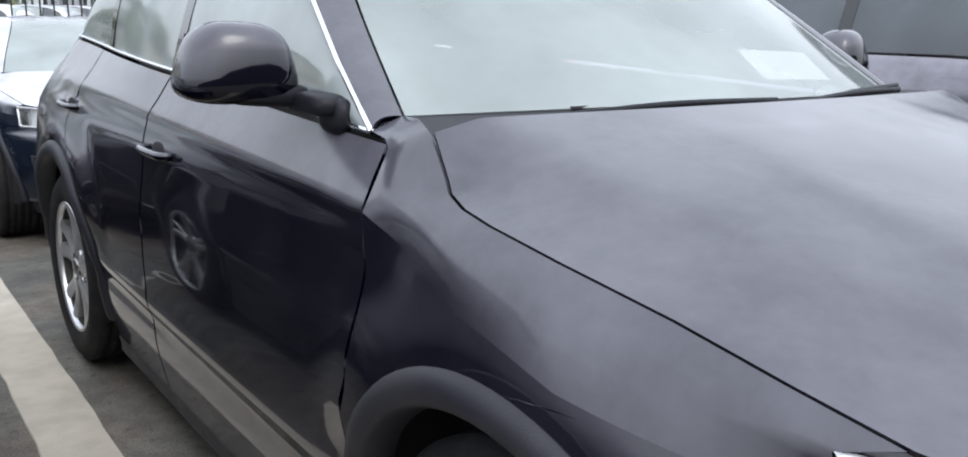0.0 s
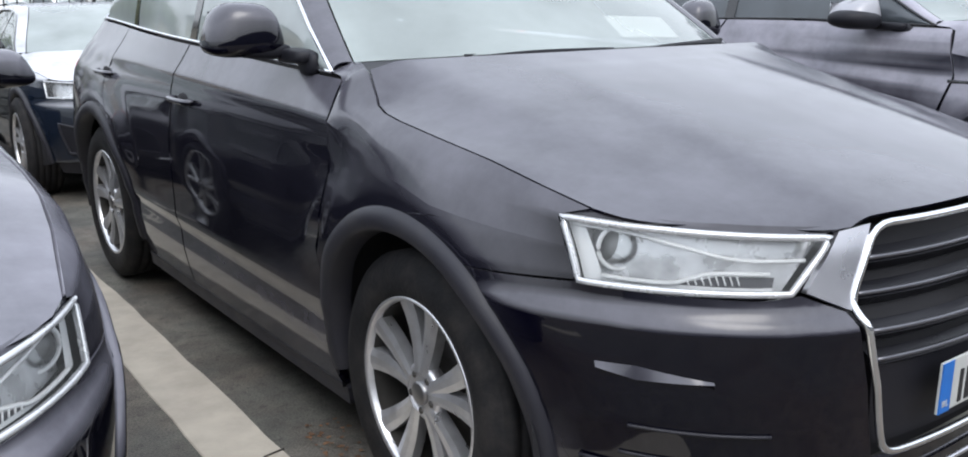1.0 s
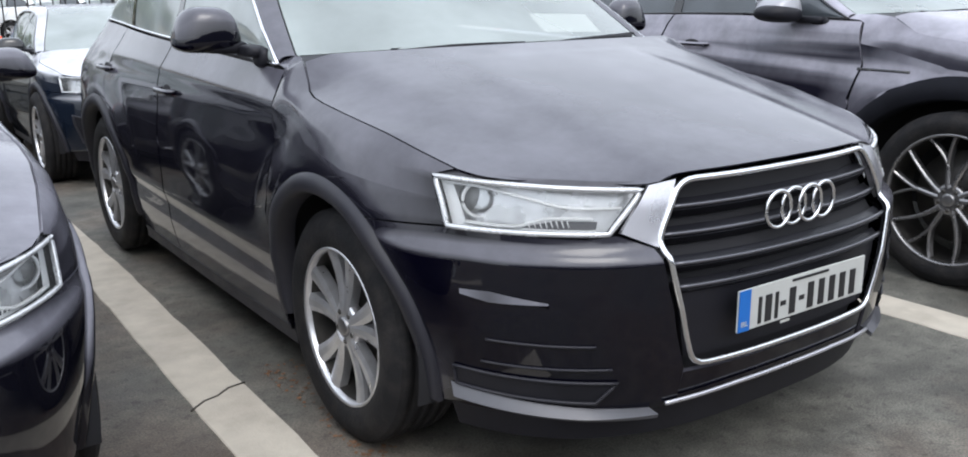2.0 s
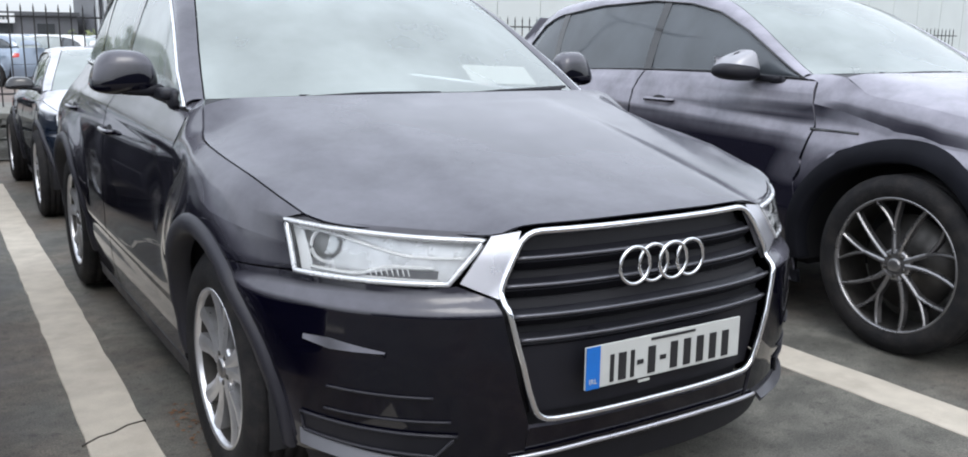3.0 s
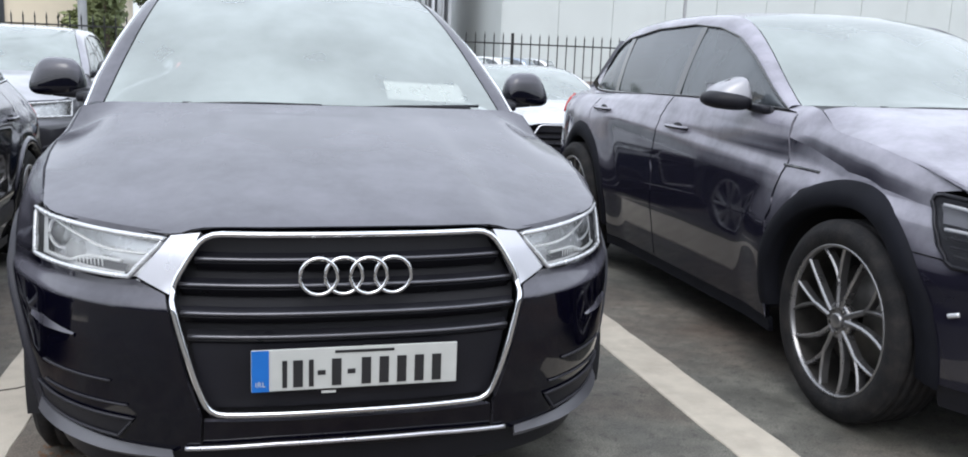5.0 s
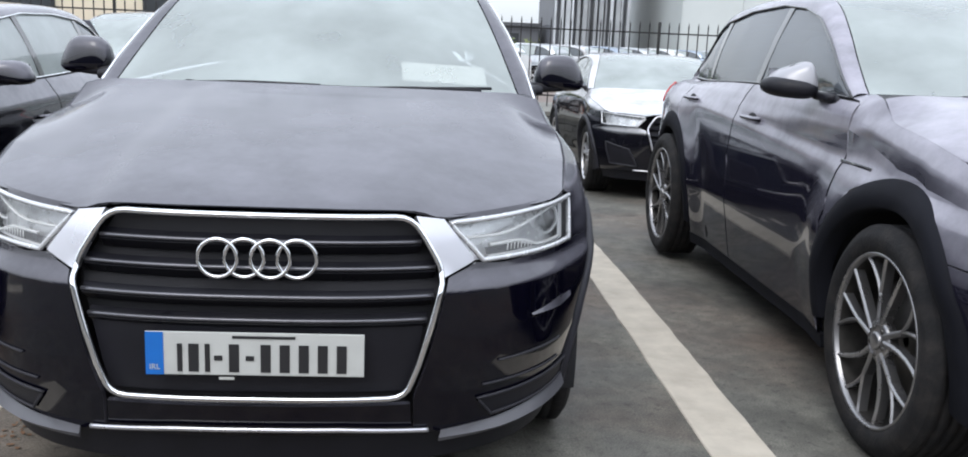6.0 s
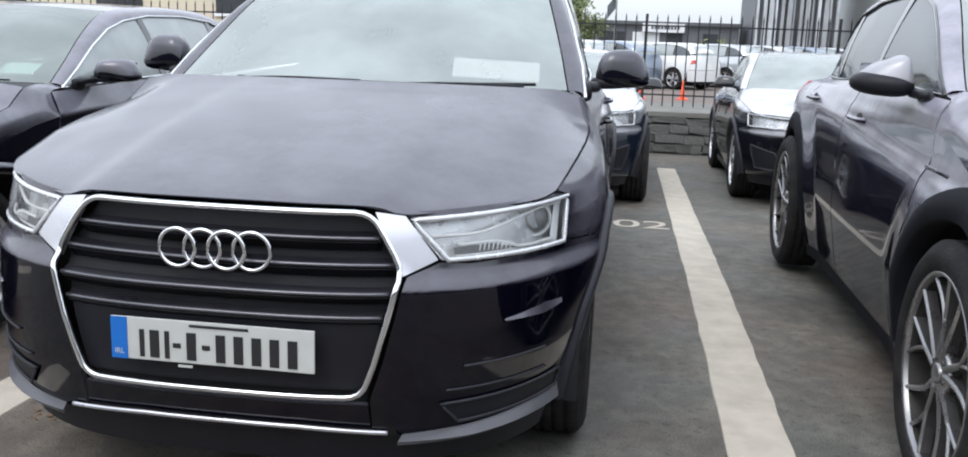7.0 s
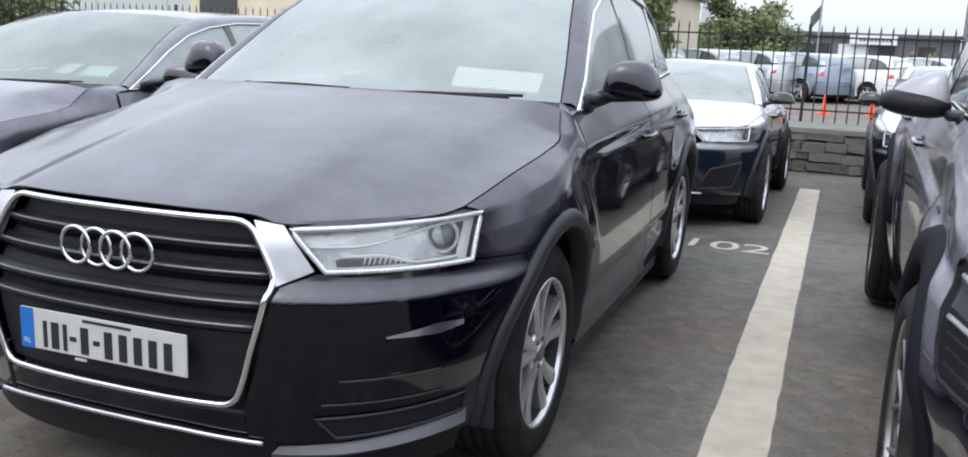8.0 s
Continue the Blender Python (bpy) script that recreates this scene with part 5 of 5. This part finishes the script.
paper("paper_sheet", "white paper sheet on the dashboard behind the windscreen", pose(.44, 1.535, 1.150, 38, 2, 8), .33, .11, PAPER)
paper("paper_sheet", "mint green paper on the saloon's dashboard", pose(-1.90, 1.985, 1.055, 25, 0, 6), .17, .11, PAPER_MINT)
paper("paper_sheet", "white paper on the saloon's dashboard", pose(-2.08, 1.965, 1.060, 25, 0, -4), .11, .11, PAPER)
# a plain light blue sheet laid on the door
paper("door_blue_patch", "light blue patch on the hatchback's door", pose(-.778, 7.72, .66, 6, 90, 0), .16, .09, BLUE_SHEET)

LITTER = mat("dry_brown_leaf_bits", (0.16, 0.085, 0.045), rough=0.9, vary=0.4, scale=40)
random.seed(12)
lv, lf = [], []
for k in range(150):
    cx, cy = -.93 + abs(random.gauss(0, .07)), random.uniform(.55, 1.55)
    s, a = random.uniform(.004, .011), random.uniform(0, 6.28)
    o = len(lv)
    for q in range(5):
        lv.append((cx + s * math.cos(a + q * 1.257) * random.uniform(.6, 1.1), cy + s * math.sin(a + q * 1.257) * random.uniform(.6, 1.1), .003 + random.uniform(0, .004)))
    lf.append(tuple(range(o, o + 5)))
tagged(link_mesh("leaf_litter", lv, lf, LITTER, smooth=False), "scattered dry brown leaf bits beside the white line", "litter", kind="stuff")

# ---- beyond the railing ----
lot_z = ground_z(20)
yard = ground_strip("far_yard", -60, 60, 13.0, 60, LOT, "brown-grey yard behind the railing", lift=.006, wob=0)
FAR = ([0, .88, 1.40, 3.45, 3.9, 4.3], [0, .33, .82, 1.02, 1.47], .97, .33, .22, (.16, .19, .030, .036), ALLOY, "plain", "far cars")
white_car = car("white_car", "white car standing in a slanting row in the far yard", "car", pose(-.2, 31.0, lot_z, 0, 0, 232), PAINT_WHITE, *FAR)
silver_car = car("silver_car", "silver car standing in a slanting row in the far yard", "car", pose(1.5, 33.0, lot_z, 0, 0, 234), PAINT_SILVER, *FAR)
dark_car = car("black_car", "black car standing in a slanting row in the far yard", "car", pose(3.1, 35.2, lot_z, 0, 0, 231), PAINT_SHEENED_BLACK, *FAR)
blue_car = car("blue_car", "pale blue car standing in a slanting row in the far yard", "car", pose(4.7, 37.3, lot_z, 0, 0, 233), PAINT_PALE_BLUE, *FAR)
KINDS = (white_car, silver_car, white_car, dark_car, silver_car, blue_car)
rnd = random.Random(31)
for k in range(-5, 5):
    if k < 0:
        copy_thing(KINDS[k % 6], pose(-.2 + 1.62 * k + rnd.uniform(-.15, .15), 31.0 + .25 * k, lot_z, 0, 0, 232 + rnd.uniform(-3, 3)))
    copy_thing(KINDS[(k + 3) % 6], pose(-3.4 + 1.75 * k + rnd.uniform(-.15, .15), 38.5 + 1.6 * k * (k > 0), lot_z, 0, 0, 231 + rnd.uniform(-3, 3)))
for k in range(4):
    copy_thing(KINDS[(k * 5 + 1) % 6], pose(6.4 + 1.7 * k, 39.6 + 2.1 * k, lot_z, 0, 0, 232 + rnd.uniform(-3, 3)))

CONE_ORANGE = mat("orange_plastic", (0.85, 0.10, 0.03), rough=0.5, vary=0.1, scale=8)


def cone(x, y):
    root = tagged(new("traffic_cone"), "orange traffic cone in the far yard", "traffic cone", "traffic cones")
    vs, fs = lathe([(0.03, .075), (.44, .026), (.50, .022), (.50, .001)], 16)
    link_mesh("cone_body", [(p[1], p[2], p[0]) for p in vs], [q[::-1] for q in fs], CONE_ORANGE, root)
    b_ = bmesh.new()
    box_bm(b_, 0, 0, .02, .28, .28, .04, .01)
    part("cone_base", b_, CONE_ORANGE, root)
    root.matrix_basis = pose(x, y, lot_z)


for x, y in ((1.0, 22.6), (2.1, 22.8), (-.7, 22.2)):
    cone(x, y)

BEIGE = mat("beige_plaster", (0.62, 0.55, 0.43), rough=0.9, vary=0.06, scale=0.6, grain=0.3, grain_scale=40, second=(0.5, 0.46, 0.38), second_scale=0.5, second_amount=0.5)
DARK_GLASS = mat("dark_building_glass", (0.05, 0.055, 0.06), rough=0.12, vary=0.2, scale=0.5)
GREY_CLAD = mat("light_grey_cladding", (0.49, 0.525, 0.52), rough=0.55, vary=0.05, scale=0.4, second=(0.45, 0.48, 0.48), second_scale=0.2, second_amount=0.4)
DARK_CLAD = mat("dark_grey_cladding", (0.085, 0.09, 0.10), rough=0.5, vary=0.12, scale=0.5)
MID_CLAD = mat("mid_grey_cladding", (0.12, 0.125, 0.14), rough=0.5, vary=0.12, scale=0.5)
WHITE_FASCIA = mat("white_fascia", (0.70, 0.72, 0.74), rough=0.5, vary=0.05, scale=0.5)
FIN = mat("grey_metal_fin", (0.42, 0.44, 0.46), rough=0.4, metal=0.4, vary=0.15, scale=1.0, per_piece=0.5)


def block(name, parent, x0, x1, y0, y1, z0, z1, material, bevel=0.0):
    b_ = bmesh.new()
    box_bm(b_, (x0 + x1) / 2, (y0 + y1) / 2, (z0 + z1) / 2, x1 - x0, y1 - y0, z1 - z0, bevel)
    return part(name, b_, material, parent)


beige = tagged(new("beige_building"), "beige plastered building with dark windows", "building")
block("wall", beige, -12.5, -5.0, 28, 40, lot_z, 3.25, BEIGE)
block("roof", beige, -12.45, -4.7, 27.7, 40.3, 3.25, 3.4, DARK_CLAD)
# unseen upper storey added; its height is set by what car paint mirrors
block("wall", beige, -22.6, -12.5, 28, 44, lot_z, 6.6, BEIGE)
block("roof", beige, -22.9, -12.2, 27.7, 44.3, 6.6, 6.9, DARK_CLAD)
for k in range(2):
    xw = -21.4 + k * 4.4
    block("window", beige, xw, xw + 1.7, 27.93, 28.02, 4.4, 5.8, DARK_GLASS)
for k in range(4):
    xw = -22.1 + k * 4.4
    win = block("window", beige, xw, xw + 1.7, 27.93, 28.02, 1.75, 3.1, DARK_GLASS)
    block("window_frame", win, xw - .06, xw + 1.76, 27.90, 27.95, 1.66, 1.75, WHITE_FASCIA)

shed = tagged(new("grey_shed"), "long grey metal shed beside the beige building", "building")
block("wall", shed, -70, -23.2, 33, 46, lot_z, 4.6, GREY_CLAD)
block("roof", shed, -70.3, -22.95, 32.7, 46.3, 4.6, 4.9, DARK_CLAD)
for k in range(11):
    block("cladding_panel", shed, -69.9 + 4.2 * k, -65.75 + 4.2 * k, 32.94, 33.01, lot_z + .3, 4.4, GREY_CLAD)

hall = tagged(new("grey_hall"), "large light grey metal-clad hall", "building")
block("wall", hall, 16.5, 130, 60, 100, lot_z, 17, GREY_CLAD)
for k in range(28):
    block("cladding_panel", hall, 16.6 + 4 * k, 20.55 + 4 * k, 59.94, 60.01, lot_z + .3, 16.9, GREY_CLAD)
fins = tagged(new("finned_building"), "grey building front with upright metal fins", "building")
block("wall", fins, 8.6, 14.2, 66, 76, lot_z, 12.6, MID_CLAD)
for k in range(14):
    block("fin", fins, 8.65 + k * .4, 8.77 + k * .4 + .1 * (k % 3), 65.4 - .2 * (k % 2), 66.0, lot_z, 12.2 + .3 * (k % 4), FIN)
show = tagged(new("showroom"), "low dark showroom with a white fascia", "building")
block("wall", show, -16, 8.0, 70, 85, lot_z, 2.55, MID_CLAD)
block("fascia", show, -16.2, 8.1, 69.6, 85, 2.55, 2.8, DARK_CLAD)
sign = block("sign_board", show, .9, 4.0, 69.45, 69.58, 2.02, 2.66, WHITE_FASCIA)
for k in range(9):
    block("sign_bar", sign, 1.55 + .24 * k, 1.72 + .24 * k, 69.42, 69.452, 2.24, 2.46, DARK_CLAD)
for k in range(9):
    block("shop_window", show, -15.4 + k * 2.6, -13.4 + k * 2.6 - (.9 if k > 6 else 0), 69.9, 70.02, lot_z + .3, 2.0, DARK_GLASS if k % 3 else WHITE_FASCIA)
kiosk = tagged(new("white_building"), "small white flat-roofed building behind the trees", "building")
block("wall", kiosk, -11.4, -8.4, 62, 67, lot_z, 5.2, WHITE_FASCIA)
block("roof", kiosk, -11.6, -8.2, 61.8, 67.2, 5.2, 5.4, MID_CLAD)
block("window", kiosk, -10.9, -9.0, 61.93, 62.02, 2.2, 3.0, DARK_GLASS)
# unseen wall added so the bumpers mirror something dark
unseen_wall = block("unseen_dark_wall", None, -45, 45, -30, -18, 0, 6.5, DARK_CLAD)
tagged(unseen_wall, "unseen dark grey wall added to darken reflections", "wall", kind="structure")

POLE = mat("galvanised_pole", (0.35, 0.36, 0.37), rough=0.5, metal=0.6, vary=0.1, scale=3)
FLAG = mat("dark_flag_cloth", (0.09, 0.10, 0.11), rough=0.9, vary=0.2, scale=4)
mast = tagged(new("flagpole"), "thin flagpole with a drooping dark flag", "flagpole")
vs, fs = lathe([(0, .07), (9, .04)], 10)
link_mesh("pole", [(p[1], p[2], p[0]) for p in vs], fs, POLE, mast)
fg = [[(-.05 - .55 * u, .10 * math.sin(5 * u + 2 * v), 4.5 - .9 * v - .75 * u) for u in np.linspace(0, 1, 8)] for v in np.linspace(0, 1, 8)]
v_, f_, s_ = sheet(fg, 0)
link_mesh("flag", v_, f_, FLAG, mast)
mast.matrix_basis = pose(-.9, 62, lot_z)


def lamp_post(x, y, h, turn):
    root = tagged(new("lamp_post"), "tall galvanised lamp post with two arms", "lamp post", "yard lamp posts")
    v, f = lathe([(0, .075), (h, .045)], 12)
    link_mesh("pole", [(p[1], p[2], p[0]) for p in v], f, POLE, root)
    for d in (-1, 1):
        v, f = tube([(0, 0, h - .1), (d * .7, 0, h + .1), (d * 1.3, 0, h + .12)], .04, 8)
        arm = link_mesh("arm", v, f, POLE, root)
        b_ = bmesh.new()
        box_bm(b_, d * 1.5, 0, h + .10, .6, .25, .10, .03)
        part("lamp_head", b_, POLE, arm)
    root.matrix_basis = pose(x, y, lot_z, 0, 0, turn)


lamp_post(-2.75, 13.4, 7.5, 20)
lamp_post(23, 22, 8.5, -30)
lamp_post(14, 27, 8.5, -10)

# ---- trees ----
BARK = mat("brown_bark", (0.09, 0.07, 0.055), rough=0.95, vary=0.3, scale=3, grain=0.6, grain_scale=30)
LEAF = mat("green_leaves", (0.115, 0.145, 0.06), rough=0.7, vary=0.35, scale=1.2, second=(0.20, 0.20, 0.07), second_scale=0.8, second_amount=0.6)


def tree(x, y, height, spread, seed, label):
    rnd = random.Random(seed)
    root = tagged(new("tree"), label, "tree")
    pieces = []
    trunk = [(0, 0, 0), (.05, 0, height * .25), (-.04, .05, height * .5), (0, 0, height * .8)]
    v, f = tube(trunk, height * .022, 8)
    pieces.append((v, f))
    tips = []
    for k in range(11):
        a = rnd.uniform(0, 2 * math.pi)
        h0 = height * rnd.uniform(.15, .6)
        r = spread * rnd.uniform(.5, 1.0)
        tip = (r * math.cos(a), r * math.sin(a), h0 + height * rnd.uniform(.15, .4))
        mid = (tip[0] * .45, tip[1] * .45, h0 + (tip[2] - h0) * .6)
        pieces.append(tube([(0, 0, h0), mid, tip], height * .007, 5))
        tips += [tip, mid]
    tips += [(0, 0, height * .9), (0, 0, height * .75)]
    v, f = joined(pieces)
    link_mesh("trunk", v, f, BARK, root)
    lv, lf = [], []
    for tip in tips:
        for _ in range(230):
            d = Vector((rnd.gauss(0, 1), rnd.gauss(0, 1), rnd.gauss(0, .8)))
            c = Vector(tip) + d * spread * .20
            s = rnd.uniform(.07, .16)
            a = Vector((rnd.gauss(0, 1), rnd.gauss(0, 1), rnd.gauss(0, 1))).normalized()
            b = a.orthogonal().normalized()
            o = len(lv)
            lv += [c - a * s, c + b * s * .5, c + a * s, c - b * s * .5]
            lf.append((o, o + 1, o + 2, o + 3))
    link_mesh("crown", lv, lf, LEAF, root, smooth=False)
    root.matrix_basis = pose(x, y, lot_z)


tree(-4.6, 45, 4.6, 1.2, 3, "small dark leafy tree behind the far cars")
tree(-2.75, 46, 3.5, 1.5, 5, "small leafy tree behind the far cars")
tree(-8.2, 46, 5.2, 1.8, 8, "small leafy tree behind the far cars")
tree(3.6, 38.6, 1.35, .8, 11, "low leafy bush among the far cars")
tree(-31.0, 27.2, 4.0, 2.3, 29, "leafy tree in front of the grey shed")
tree(-4.3, 26.8, 4.6, .8, 21, "leafy tree in front of the beige building")
tree(-8.4, 40.5, 6.6, 2.0, 41, "broad olive-green tree at the edge of the far yard")
tree(-21, 16.5, 6.5, 2.2, 43, "broad olive-green tree beyond the railing")
tree(-13, 50, 5.5, 2.4, 13, "small leafy tree behind the far cars")
tree(-5.6, 42, 2.0, 1.3, 17, "low leafy bush behind the far cars")

# ---- stones of the wall's face ----
random.seed(4)
stone_mesh = []
for k in range(5):
    b_ = bmesh.new()
    box_bm(b_, 0, 0, 0, 1, 1, 1, .09)
    for v in b_.verts:
        v.co += Vector((random.uniform(-.05, .05), random.uniform(-.12, .05), random.uniform(-.05, .05)))
    me = bpy.data.meshes.new("stone")
    b_.to_mesh(me)
    b_.free()
    me.materials.append(STONE)
    stone_mesh.append(me)
z = wz + .01
row = 0
while z < WALL_TOP - .05:
    h = (.135, .12, .13, .11)[row % 4]
    x = -8.0 + random.uniform(0, .2)
    while x < 9.0:
        w = random.choice((random.uniform(.09, .2), random.uniform(.2, .46)))
        o = new("stone", random.choice(stone_mesh))
        o.parent = low_wall
        o.matrix_basis = Matrix.LocRotScale((x + w / 2, WALL_Y + .03, z + h / 2 + random.uniform(-.014, .014)), Euler((random.uniform(-.06, .06), random.uniform(-.09, .09), random.uniform(-.06, .06))), (w - .008, .10 + random.uniform(0, .05), h * random.uniform(.82, 1.08) - .006))
        x += w
    z += h
    row += 1
